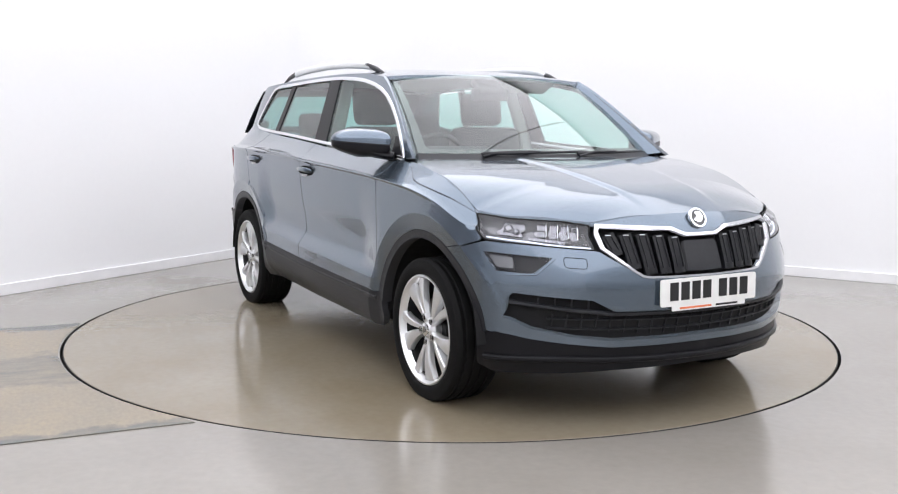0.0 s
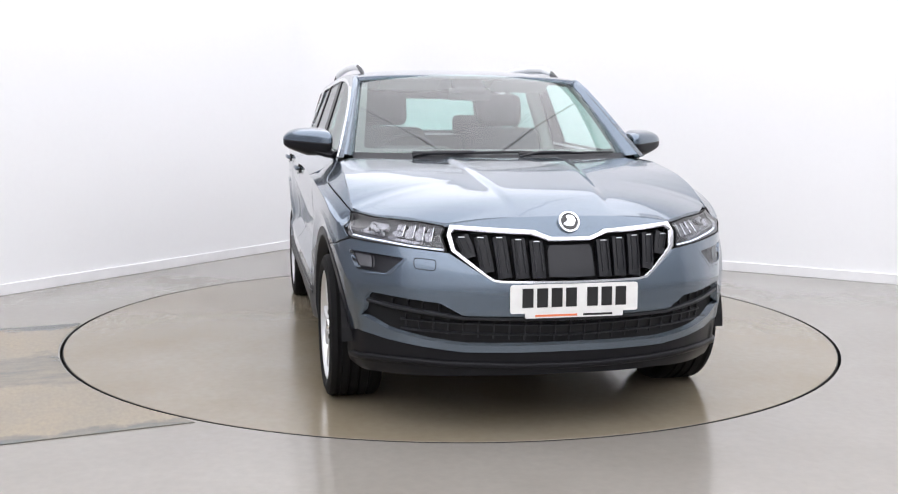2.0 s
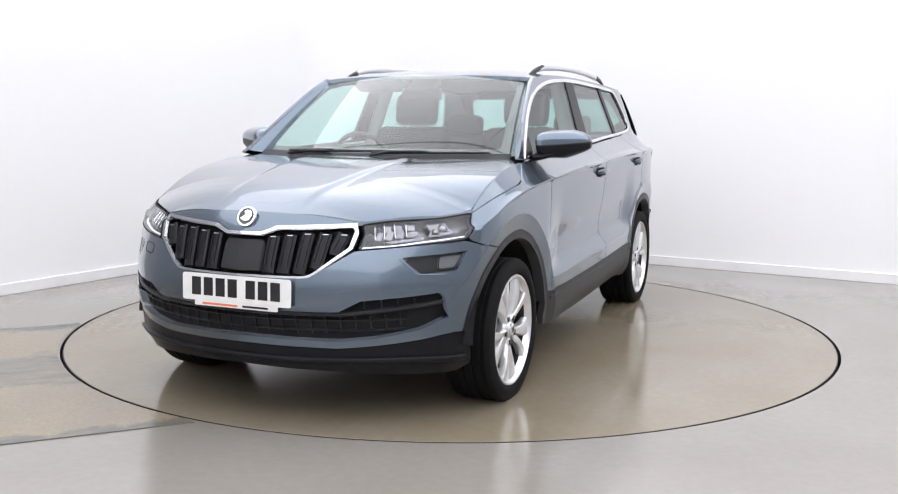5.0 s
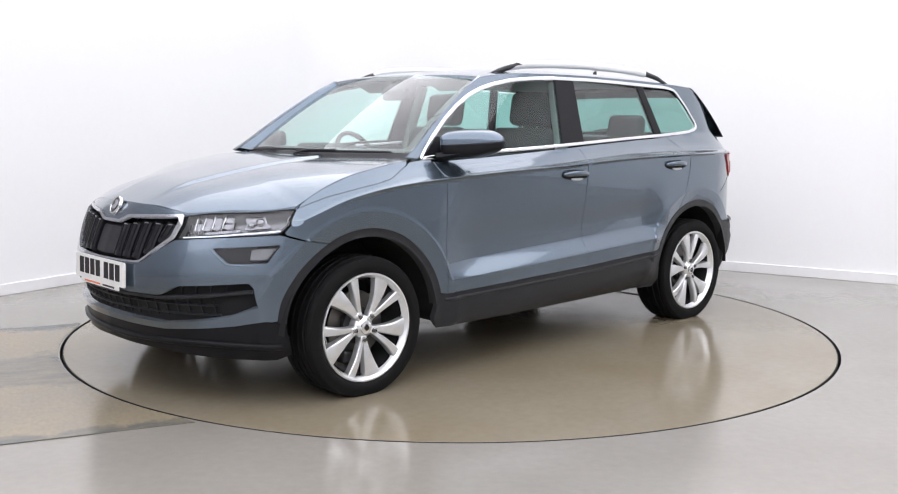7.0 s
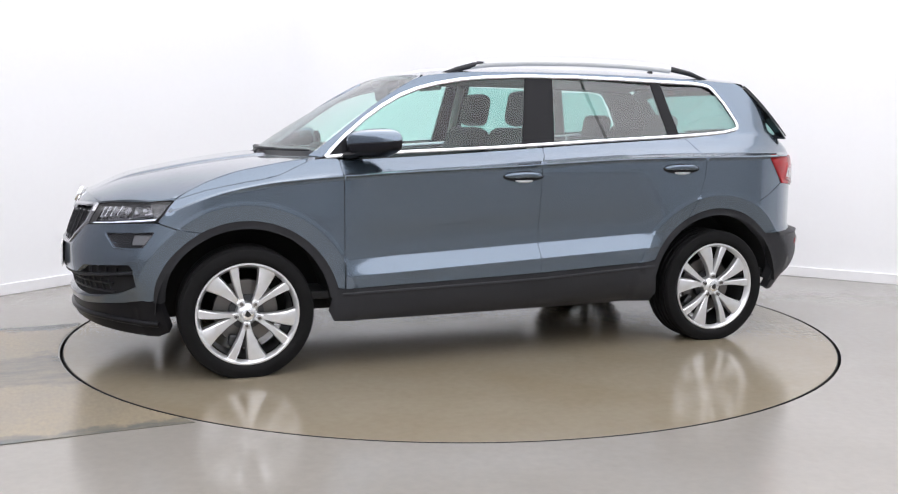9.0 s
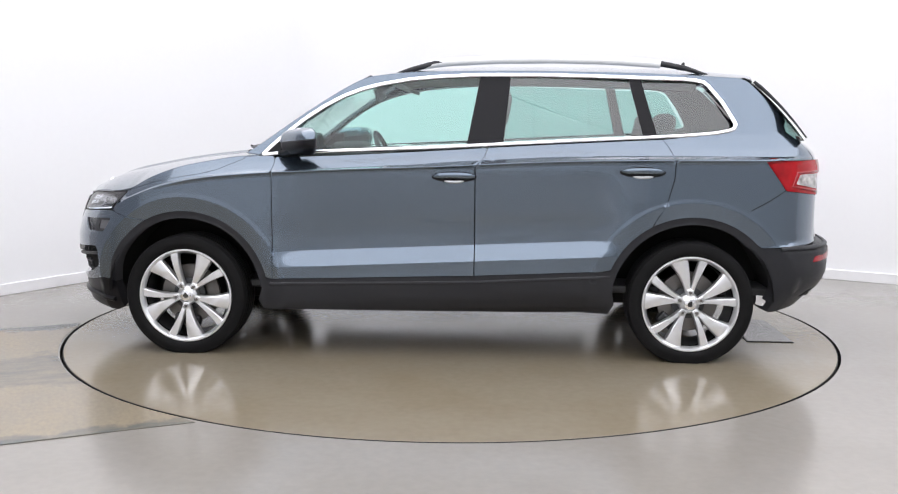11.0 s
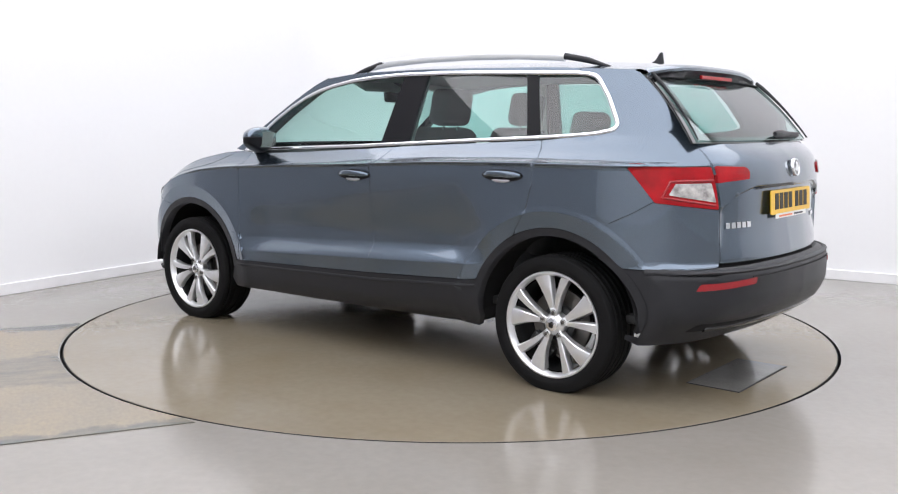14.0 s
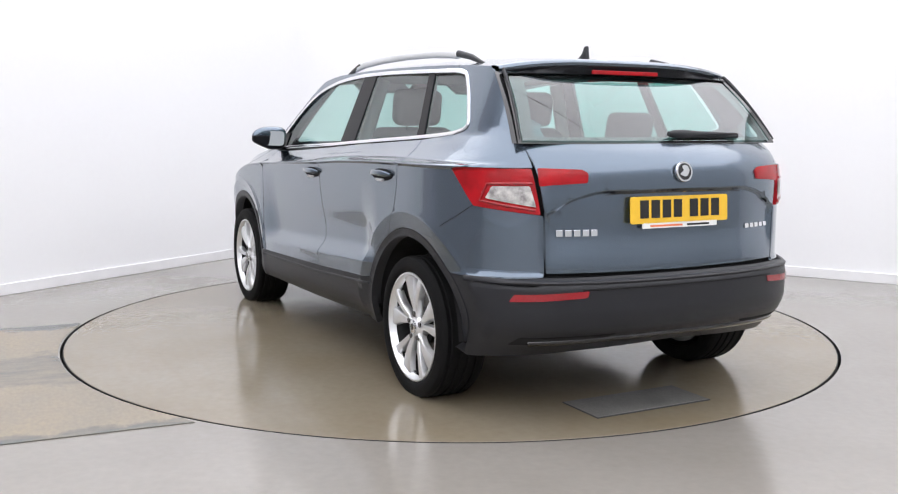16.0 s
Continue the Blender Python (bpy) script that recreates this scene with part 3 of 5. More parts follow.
def arc3(xm, xe, ye, zm, ze, power=2.0):
    return lambda q: np.stack([xm + (xe - xm) * np.abs(q) ** power, q * ye, zm + (ze - zm) * q * q], -1)


SCREEN = ruled(arc3(1.135, .905, .715, 1.062, 1.062, 2.4), arc3(.375, .335, .60, 1.493, 1.468, 2), (.012, 0, .016))
TAILGLASS = ruled(arc3(-1.985, -1.905, .690, 1.150, 1.150, 2.2), arc3(-1.625, -1.640, .612, 1.460, 1.446, 2), (-.010, 0, .010))


def arch(cx, r, a0, a1, n=22):
    """Points on a wheel-arch circle, angles in degrees from the front, upwards."""
    return [(cx + r * math.cos(radians(a0 + (a1 - a0) * k / n)), WHEEL_Z + r * math.sin(radians(a0 + (a1 - a0) * k / n))) for k in range(n + 1)]


def strip_along(path, half, height, closed=False, out=None):
    """A flat raised moulding that follows points; path holds (point, outward normal) pairs."""
    bm = bmesh.new()
    rows = []
    n = len(path)
    for i, (p, nn) in enumerate(path):
        a = path[(i - 1) % n if closed else max(i - 1, 0)][0]
        b = path[(i + 1) % n if closed else min(i + 1, n - 1)][0]
        d = (b - a).normalized()
        s = d.cross(nn).normalized()
        rows.append([bm.verts.new(p + s * u + nn * v) for u, v in ((-half, -height), (-half, height * 0.5), (-half * 0.6, height), (half * 0.6, height), (half, height * 0.5), (half, -height))])
    m = len(rows[0])
    for i in range(n if closed else n - 1):
        a, b = rows[i], rows[(i + 1) % n]
        for k in range(m - 1):
            bm.faces.new((a[k], a[k + 1], b[k + 1], b[k]))
    if not closed:
        bm.faces.new(rows[0])
        bm.faces.new(rows[-1][::-1])
    bmesh.ops.recalc_face_normals(bm, faces=bm.faces)
    return bm


def on(fn, pts, off=0.0, h=0.03, closed=False):
    """Points with normals along a line of surface coordinates."""
    seq = []
    n = len(pts)
    for k in range(n if closed else n - 1):
        a, b = np.array(pts[k]), np.array(pts[(k + 1) % n])
        m = max(1, int(np.linalg.norm(b - a) / h))
        seq += [a + (b - a) * i / m for i in range(m)]
    if not closed:
        seq.append(np.array(pts[-1]))
    seq = np.array(seq)
    o, e = at(fn, seq[:, 0], seq[:, 1], off), at(fn, seq[:, 0], seq[:, 1], off + 0.01)
    return [(Vector(p), Vector(q - p).normalized()) for p, q in zip(o, e)]


def bar_on(name, fn, pts, half, height, mat, parent, off=0.0, closed=False, mirror=False, label="", h=0.03):
    obs = []
    line = on(fn, pts, off, h, closed)
    for s in ((1, -1) if mirror else (1,)):
        k = Vector((1, s, 1))
        obs.append(smooth(part(name, strip_along([(p * k, n * k) for p, n in line], half, height, closed), mat, parent, label), 50))
    return obs


# ------------------------------------------------------------------ the car: panels
car = new("car")
tagged(car, "grey-blue metallic five-door family SUV on a turntable", "car")

_gap = 0.003
BELT = lambda xs, dz=0.0: [(x, float(belt_z(x)) + dz) for x in xs]


def crease_lines():
    xs = np.linspace(1.66, -1.95, 80)
    out = []
    for d in (-.026, -.016, -.009, -.002, 0.002, 0.012, 0.024, .040):
        out.append([(wx(x), float(crease_z(x)) + d) for x in xs])
    for z in (.462, .468, .474, .534, .540, .546):
        out.append([(wx(x), z + float(ledge_rise(x))) for x in np.linspace(.84, -.92, 40)])
    for cx in (WHEEL_X, -WHEEL_X):
        for r in (FLARE_R - .004, FLARE_R, FLARE_R + .012, FLARE_R + .025):
            out.append(S(*arch(cx, r, -5, 185, 60)))
    return out


def build_skin():
    cl = crease_lines()
    # dark inner shell behind the gaps
    lim = 1.30
    inner = ([(w, .30) for w in (0, wf(.7))] + S((1.70, .30)) + S(*arch(WHEEL_X, CLAD_R - .02, 0, 180)) + S((.85, .27), (-.85, .27))
             + S(*arch(-WHEEL_X, CLAD_R - .02, 0, 180)) + S((-1.78, .33)) + R((.6, .33), (0, .33)) + R((0, 1.08), (.6, 1.08)) + S((-1.75, 1.02), (-1.2, 1.02), (-.3, .98), (.85, .93), (1.3, .86), (1.6, .79), (1.74, .74)) + F((.46, .60), (0, .57)))
    panel("inner_shell", body, inner, DARK, car, off=-.035, h=.08, thick=.004, mirror=True)

    shut = [(1.02, 1.030), (1.08, 1.004), (1.15, .974), (1.23, .955), (1.32, .940), (1.42, .921), (1.5, .904), (1.60, .879), (1.66, .863)]
    fender = S((.85, .413), (.85, 1.035), (.86, 1.047), (.93, 1.047), (1.0, 1.039)) + S(*[(x, z - .003) for x, z in shut]) + S((1.675, .856), (1.745, .762), (1.735, .752), (1.66, .731)) + \
        S(*arch(WHEEL_X, CLAD_R, 62.5, 166, 30))
    flank = S((1.012, 1.043), (1.08, 1.037), (1.2, 1.017), (1.35, .987), (1.5, .936), (1.60, .897), (1.655, .872)) + S(*[(x, z + .002) for x, z in shut[::-1]])
    panel("bonnet_flank", body, flank, PAINT, car, h=.02, mirror=True, thick=.02)
    panel("front_wing", body, fender, PAINT, car, h=.024, mirror=True, lines=cl, angle=25)
    fdoor = S((.844, .413), (-.203, .447), (-.203, 1.0), (-.25, 1.06)) + S(*BELT([-.262, -.1, .1, .3, .5, .7, .844], -.012))
    panel("front_door", body, fdoor, PAINT, car, h=.024, mirror=True, lines=cl, angle=25)
    rdoor = S((-.209, .447), (-.86, .478)) + S(*arch(-WHEEL_X, CLAD_R, 23, 62, 14)) + S((-1.125, .74), (-1.175, .82), (-1.21, .95), (-1.215, 1.05), (-1.19, 1.11)) + S(*BELT([-1.165, -1.0, -.8, -.6, -.4, -.268], -.012)) + S((-.256, 1.06), (-.209, 1.0))
    panel("rear_door", body, rdoor, PAINT, car, h=.024, mirror=True, lines=cl, angle=25)
    quarter = S(*arch(-WHEEL_X, CLAD_R, 64, 139, 30)) + S((-1.70, .606), (-1.85, .612)) + R((.62, .622), (.614, .632), (.622, .845), (.625, .862)) + S((-1.79, .892), (-1.675, 1.042), (-1.75, 1.048)) + R((.655, 1.052), (.66, 1.09), (.662, 1.13)) + \
        SI((-1.908, 1.158), (-1.85, 1.222), (-1.795, 1.28), (-1.73, 1.345), (-1.668, 1.402), (-1.61, 1.452), (-1.575, 1.466), (-1.5, 1.471), (-1.36, 1.478), (-1.30, 1.481), (-1.31, 1.462), (-1.40, 1.43), (-1.475, 1.345), (-1.535, 1.245), (-1.545, 1.215), (-1.52, 1.195), (-1.44, 1.178), (-1.172, 1.147), (-1.198, 1.11), (-1.221, 1.05), (-1.216, .95), (-1.181, .82), (-1.131, .74))
    panel("rear_quarter_panel", body, quarter, PAINT, car, h=.024, mirror=True, lines=cl, angle=25)

    # seam between the rear wing and the painted bumper corner
    bar_on("panel_seam", body, S((-1.785, .897), (-1.70, .845), (-1.606, .798)), .0016, .001, DARK, car, off=.0006, mirror=True)
    # sills and wheel-arch cladding in black plastic
    sill = S((.925, .30), (.90, .252), (-.90, .25), (-.925, .30), (-.903, .474), (-.2, .440), (.85, .407), (.885, .407), (.905, .36))
    panel("sill_cladding", body, sill, CLADDING, car, off=.004, h=.035, thick=.03, mirror=True, label="black plastic sill cladding")
    bar_on("sill_moulding", body, S((.86, .385), (-.2, .412), (-.9, .45)), .008, .004, CLADDING, car, off=.005, mirror=True)
    for cx, a0, a1 in ((WHEEL_X, 9, 172), (-WHEEL_X, 4, 178)):
        ring = S(*arch(cx, CLAD_R - .003, a0, a1, 46)) + S(*arch(cx, ARCH_R, a1, a0, 46))
        panel("arch_cladding", body, ring, CLADDING, car, off=.004, h=.03, thick=.05, mirror=True, label="black plastic wheel-arch trim")

    # nose: painted bumper skin with openings
    half = F((0, .612), (.30, .615), (.335, .632), (.47, .722)) + F((.60, .735)) + S((1.765, .752), (1.737, .745), (1.66, .724)) + S(*arch(WHEEL_X, CLAD_R, 61.5, 10, 16)) + \
        S((1.785, .383), (1.81, .388)) + F((.70, .365), (.562, .348), (.415, .334), (0, .338))
    outline = half + [(-w, z) for w, z in half[::-1]][1:-1]
    intake = F((0, .484), (.425, .486), (.51, .532), (.76, .553)) + S((1.835, .53), (1.828, .452)) + F((.70, .408), (.562, .378), (.415, .362), (0, .366))
    hole = intake + [(-w, z) for w, z in intake[::-1]][1:-1]
    fog = rounded(S((1.752, .712), (1.792, .636)) + F((.70, .632), (.632, .697)), .012)
    panel("front_bumper", body, outline, PAINT, car, holes=[hole, fog, [(-w, z) for w, z in fog]], h=.024, thick=.03, lines=[l for l in cl[-8:-4]] + [[(-w, z) for w, z in l] for l in cl[-8:-4]])
    # intake mesh: backing, ridge bar and cells
    panel("intake_backing", body, hole, DARK, car, off=-.045, h=.06, thick=.002)
    ridge = F((0, .472), (.43, .474)) + S((1.84, .515))
    bar_on("intake_ridge", body, [(-w, z) for w, z in ridge[::-1]][:-1] + ridge, .008, .008, CLADDING, car, off=-.012)
    for z0 in (.395, .435):
        bar_on("intake_slat", body, [(-wf(.66), z0 + .01), (0, z0), (wf(.66), z0 + .01)], .004, .006, CLADDING, car, off=-.03)
    for k in range(-11, 12):
        w = k * .062
        lo = .372 + .045 * abs(w / .7) ** 2
        bar_on("intake_rib", body, [(w, lo), (w, .466)], .003, .006, CLADDING, car, off=-.032)
    for s in (1, -1):
        for k in range(4):
            w = s * (wf(.52) + .07 * k)
            bar_on("intake_rib", body, [(w, .487), (w, .53)], .003, .005, CLADDING, car, off=-.03)
    # black lower lip
    lip = F((0, .333), (.415, .329), (.562, .343), (.70, .36)) + S((1.81, .383), (1.785, .378), (1.765, .376), (1.735, .374), (1.70, .23), (1.76, .205)) + F((.70, .21), (.40, .235), (0, .245))
    panel("lower_lip", body, lip + [(-w, z) for w, z in lip[::-1]][1:-1], SATINBLACK, car, off=-.004, h=.035, thick=.05, label="black plastic lower bumper lip")
    bar_on("lip_edge", body, [(-wx(1.75), .272), (-wf(.6), .285), (-wf(.3), .282), (0, .28), (wf(.3), .282), (wf(.6), .285), (wx(1.75), .272)], .012, .010, SATINBLACK, car, off=.0)

    # rear bumper in black plastic, with a ledge
    rb = S((-1.69, .60), (-1.85, .605)) + R((.62, .615), (0, .618)) + R((0, .325), (.45, .30), (.70, .275)) + S((-1.78, .265), (-1.70, .29)) + S(*arch(-WHEEL_X, CLAD_R, 184, 140, 16))
    rbm = rb[:4] + [(2 * W_END - w, z) for w, z in rb[:3][::-1]]
    fullr = rb[:4][:-1] + [(W_END, .618)] + [(2 * W_END - w, z) for w, z in rb[:3][::-1]] + [(2 * W_END - w, z) for w, z in rb[4:][::-1]] + rb[4:]
    panel("rear_bumper", tail_body, fullr, CLADDING, car, h=.035, thick=.05, label="black plastic rear bumper")
    bar_on("bumper_ledge", tail_body, [(wx(-1.74), .598)] + R((.7, .603), (.35, .603)) + [(W_END, .603)] + [(2 * W_END - w, z) for w, z in R((.35, .603), (.7, .603))] + [(2 * W_END - wx(-1.74), .598)], .012, .006, CLADDING, car)
    # black line painted as the shade along the bumper's step
    bar_on("bumper_step_shade", tail_body, R((.50, .574), (.3, .577)) + [(W_END, .578)] + [(2 * W_END - w, z) for w, z in R((.3, .577), (.50, .574))], .004, .002, DARK, car, off=.0005)
    for s in (1, -1):
        # flat black patches stand in for the shaded depth of the slots
        slot = rounded(R((.72, .335), (.40, .350), (.33, .385), (.70, .372)), .008)
        panel("bumper_slot", tail_body, slot if s > 0 else [(2 * W_END - w, z) for w, z in slot], DARK, car, off=.002, h=.03, thick=.01)
    bar_on("diffuser_edge", tail_body, R((.66, .345), (.35, .36)) + [(W_END, .365)] + [(2 * W_END - w, z) for w, z in R((.35, .36), (.66, .345))], .014, .010, GLOSSBLACK, car)
    for s in (1, -1):
        red = rounded(R((.748, .522), (.482, .543), (.474, .569), (.735, .552)), .006)
        if s < 0:
            red = [(2 * W_END - w, z) for w, z in red]
        panel("rear_reflector", tail_body, red, DARKRED, car, off=.005, h=.03, thick=.012, label="dark red reflector")


def tail_body(w, z):
    """The skin carried on round the tail past its middle."""
    w, z = np.broadcast_arrays(np.asarray(w, float), np.asarray(z, float))
    m = w > W_END
    o = body(np.where(m, 2 * W_END - w, w), z)
    return o * np.stack([np.ones(w.shape), np.where(m, -1.0, 1.0), np.ones(w.shape)], -1)


def build_bonnet():
    lip_z = smoothcurve([(0, .866), (.15, .864), (.30, .857), (.40, .846), (.50, .832), (.6, .83)])
    edge = []
    for y in (0, .08, .16, .24, .32, .40):
        p = body(np.array(wf(y)), lip_z(y))
        edge.append((float(p[0]), float(p[1])))
    chrome_top = [(.50, .829), (.482, .828), (.30, .8205), (.152, .814), (.077, .7875), (0, .7875)]
    lip = F(*[(y, float(lip_z(y)) - .002) for y in (0, .08, .16, .24, .32, .40, .46, .50)]) + F(*chrome_top)
    panel("bonnet_lip", body, lip + [(-w, z) for w, z in lip[::-1] if w > 1e-6], PAINT, car, h=.025, thick=.02)
    edge += [(x, y - .002) for x, y, z in BONNET_EDGE] + [(1.0, .765), (.955, .732), (.962, .70), (1.06, .58), (1.12, .40), (1.15, .2), (1.155, 0)]
    outline = edge + [(x, -y) for x, y in edge[::-1]][1:-1]
    ridges = []
    for d in (-.020, -.012, -.004, .004, .012, .024):
        for s in (1, -1):
            ridges.append([(x, s * (.20 + .10 * min(1, max(0, (1.95 - x) / .9)) + d)) for x in np.linspace(2.0, 1.17, 40)])
    panel("bonnet", bonnet, outline, PAINT, car, h=.026, thick=.02, lines=ridges)
    # black scuttle between bonnet and screen
    sc = [(-.99, -.04), (-.6, -.04), (0, -.045), (.6, -.04), (.99, -.04), (.985, .035), (.5, .028), (0, .026), (-.5, .028), (-.985, .035)]
    panel("scuttle", SCREEN, sc, CLADDING, car, off=.002, h=.04, thick=.03)


def build_upper():
    # windscreen with a black printed edge
    panel("windscreen", SCREEN, [(-.985, .035), (.985, .035), (.975, .985), (-.975, .985)], WSGLASS, car, off=.004, h=.06, thick=.003)[0].visible_shadow = False
    bandh = [(-.93, .085), (.93, .085), (.93, .955), (-.93, .955)]
    panel("screen_border", SCREEN, [(-.99, .03), (.99, .03), (.985, .99), (-.985, .99)], GLOSSBLACK, car, holes=[rounded(bandh, .04)], off=-.004, h=.06, thick=.003)
    # roof skin
    panel("roof", roof, [(.375, -1), (.39, -.5), (.395, 0), (.39, .5), (.375, 1), (.2, 1), (-.4, 1), (-1.0, 1), (-1.58, 1), (-1.57, .5), (-1.565, 0), (-1.57, -.5), (-1.58, -1), (-1.0, -1), (-.4, -1), (.2, -1)], PAINT, car, h=.045, thick=.02)
    # painted frame over the side windows with the A-pillar
    xs = [1.0, .93, .86, .78, .7, .6, .5, .42]
    pill_z = smoothcurve([(1.02, 1.052), (.93, 1.108), (.8, 1.205), (.65, 1.31), (.5, 1.405), (.42, 1.448), (.375, 1.466)])
    top_line = [(x, float(pill_z(x))) for x in (1.0, .93, .86, .78, .7, .6, .5, .42)] + [(x, float(ROOF_EDGE(x))) for x in (.36, .2, 0, -.3, -.7, -1.1, -1.29)]
    win_top = WINDOW_TOP
    low_line = [(x, float(win_top(x)) + .004) for x in (-1.29, -1.1, -.8, -.5, -.2, 0, .15, .3, .4, .5, .6, .7, .8, .88)] + [(.935, 1.056)]
    panel("roof_side_frame", side, top_line + low_line, PAINT, car, h=.03, thick=.02, mirror=True)
    # pillar face between that frame and the windscreen
    for s in (1, -1):
        bm = bmesh.new()
        rows = []
        ts = np.linspace(0, 1, 16)
        for t in ts:
            w_ = SCREEN(np.array(.985 * s), np.array(t))
            x = 1.0 + (.385 - 1.0) * t
            z = float(pill_z(x))
            g = np.array([x, s * float(green_y(x, z)), z])
            mid = (w_ + g) / 2 + np.array([.008, s * .012, .010])
            rows.append([bm.verts.new(Vector(p)) for p in (w_ - np.array([0, 0, .012]), w_, mid, g)])
        for a, b in zip(rows, rows[1:]):
            for k in range(3):
                bm.faces.new((a[k], a[k + 1], b[k + 1], b[k]))
        bmesh.ops.recalc_face_normals(bm, faces=bm.faces)
        smooth(part("a_pillar", bm, PAINT, car), 60)
    # side glass, dark pillars, chrome surround
    front = [(.885, 1.075), (-.165, 1.118), (-.235, 1.462)] + [(x, float(win_top(x)) - .012) for x in (-.1, .05, .2, .35, .45, .55, .65, .75, .84)]
    panel("front_side_window", side, front, GLASS, car, off=-.008, h=.06, thick=.004, mirror=True)
    rear = [(-.335, 1.126), (-1.085, 1.165), (-1.012, 1.448), (-.7, 1.463), (-.372, 1.468)]
    panel("rear_side_window", side, rear, REARGLASS, car, off=-.008, h=.06, thick=.004, mirror=True)
    quarter = rounded([(-1.135, 1.17), (-1.43, 1.188), (-1.525, 1.215), (-1.39, 1.42), (-1.33, 1.443), (-1.055, 1.446)], .02)
    panel("quarter_window", side, quarter, REARGLASS, car, off=-.008, h=.05, thick=.004, mirror=True)
    panel("b_pillar_cover", side, [(-.155, 1.108), (-.345, 1.117), (-.382, 1.478), (-.222, 1.474)], SATINBLACK, car, off=-.003, h=.05, thick=.02, mirror=True)
    panel("c_pillar_cover", side, [(-1.075, 1.156), (-1.145, 1.158), (-1.062, 1.457), (-1.0, 1.46)], SATINBLACK, car, off=-.003, h=.05, thick=.02, mirror=True)
    panel("mirror_foot", side, [(.90, 1.06), (.755, 1.065), (.745, 1.16), (.80, 1.155)], SATINBLACK, car, off=-.002, h=.05, thick=.02, mirror=True)
    low = [(.915, 1.053), (.85, 1.060), (.5, 1.078), (0, 1.099), (-.34, 1.118), (-.7, 1.138), (-1.1, 1.158), (-1.3, 1.170), (-1.44, 1.182), (-1.515, 1.197)]
    bar_on("lower_chrome_strip", side, low, .009, .006, CHROME, car, mirror=True)
    up = [(-1.515, 1.197), (-1.538, 1.208), (-1.543, 1.228), (-1.533, 1.248), (-1.475, 1.345), (-1.41, 1.425), (-1.385, 1.445), (-1.34, 1.455), (-1.28, 1.461)] + [(x, float(win_top(x)) - .002) for x in (-1.1, -.8, -.5, -.2, 0, .15, .3, .4, .5, .6, .7, .8, .88)] + [(.915, 1.053)]
    bar_on("upper_chrome_strip", side, up, .010, .006, CHROME, car, mirror=True)
    # roof rails: satin bar with black feet
    for s in (1, -1):
        base = car
        pts = [Vector((x, s * .565, z - .008)) for x, z in ((.14, 1.522), (.04, 1.545), (-.05, 1.558), (-.3, 1.571), (-.6, 1.575), (-.9, 1.569), (-1.1, 1.557), (-1.17, 1.550))]
        rail = smooth(part("roof_rail", tube(pts, .015, .022, 12, taper=[.5, .9, 1, 1, 1, 1, 1, 1]), RAIL, car, "satin aluminium roof rail"), 60)
        for path in ([(.25, 1.486), (.15, 1.514), (.03, 1.546), (-.06, 1.557)], [(-1.43, 1.487), (-1.30, 1.526), (-1.18, 1.548), (-1.08, 1.556)]):
            foot = part("rail_foot", tube([Vector((x, s * .567, z - .004)) for x, z in path], .012, .016, 10, taper=[.4, .9, 1, 1]), CLADDING, rail, "black rail foot")
            smooth(foot, 60)


WINDOW_TOP = smoothcurve([(.915, 1.056), (.88, 1.092), (.8, 1.165), (.7, 1.245), (.6, 1.312), (.5, 1.366), (.4, 1.404), (.3, 1.430), (.15, 1.456), (0, 1.470), (-.2, 1.480), (-.5, 1.482), (-.8, 1.477), (-1.1, 1.468), (-1.3, 1.459), (-1.6, 1.43)])


def side(x, z):
    """The window side above the belt, by plain x."""
    x, z = np.broadcast_arrays(np.asarray(x, float), np.asarray(z, float))
    return np.stack([x, green_y(x, z), z], -1)


build_skin()
build_bonnet()
build_upper()


# ------------------------------------------------------------------ the car: nose details
def both(half):
    """A whole outline from its left half, which runs from the middle round to the middle."""
    return half + [(-w, z) for w, z in half[::-1] if w > 1e-6]


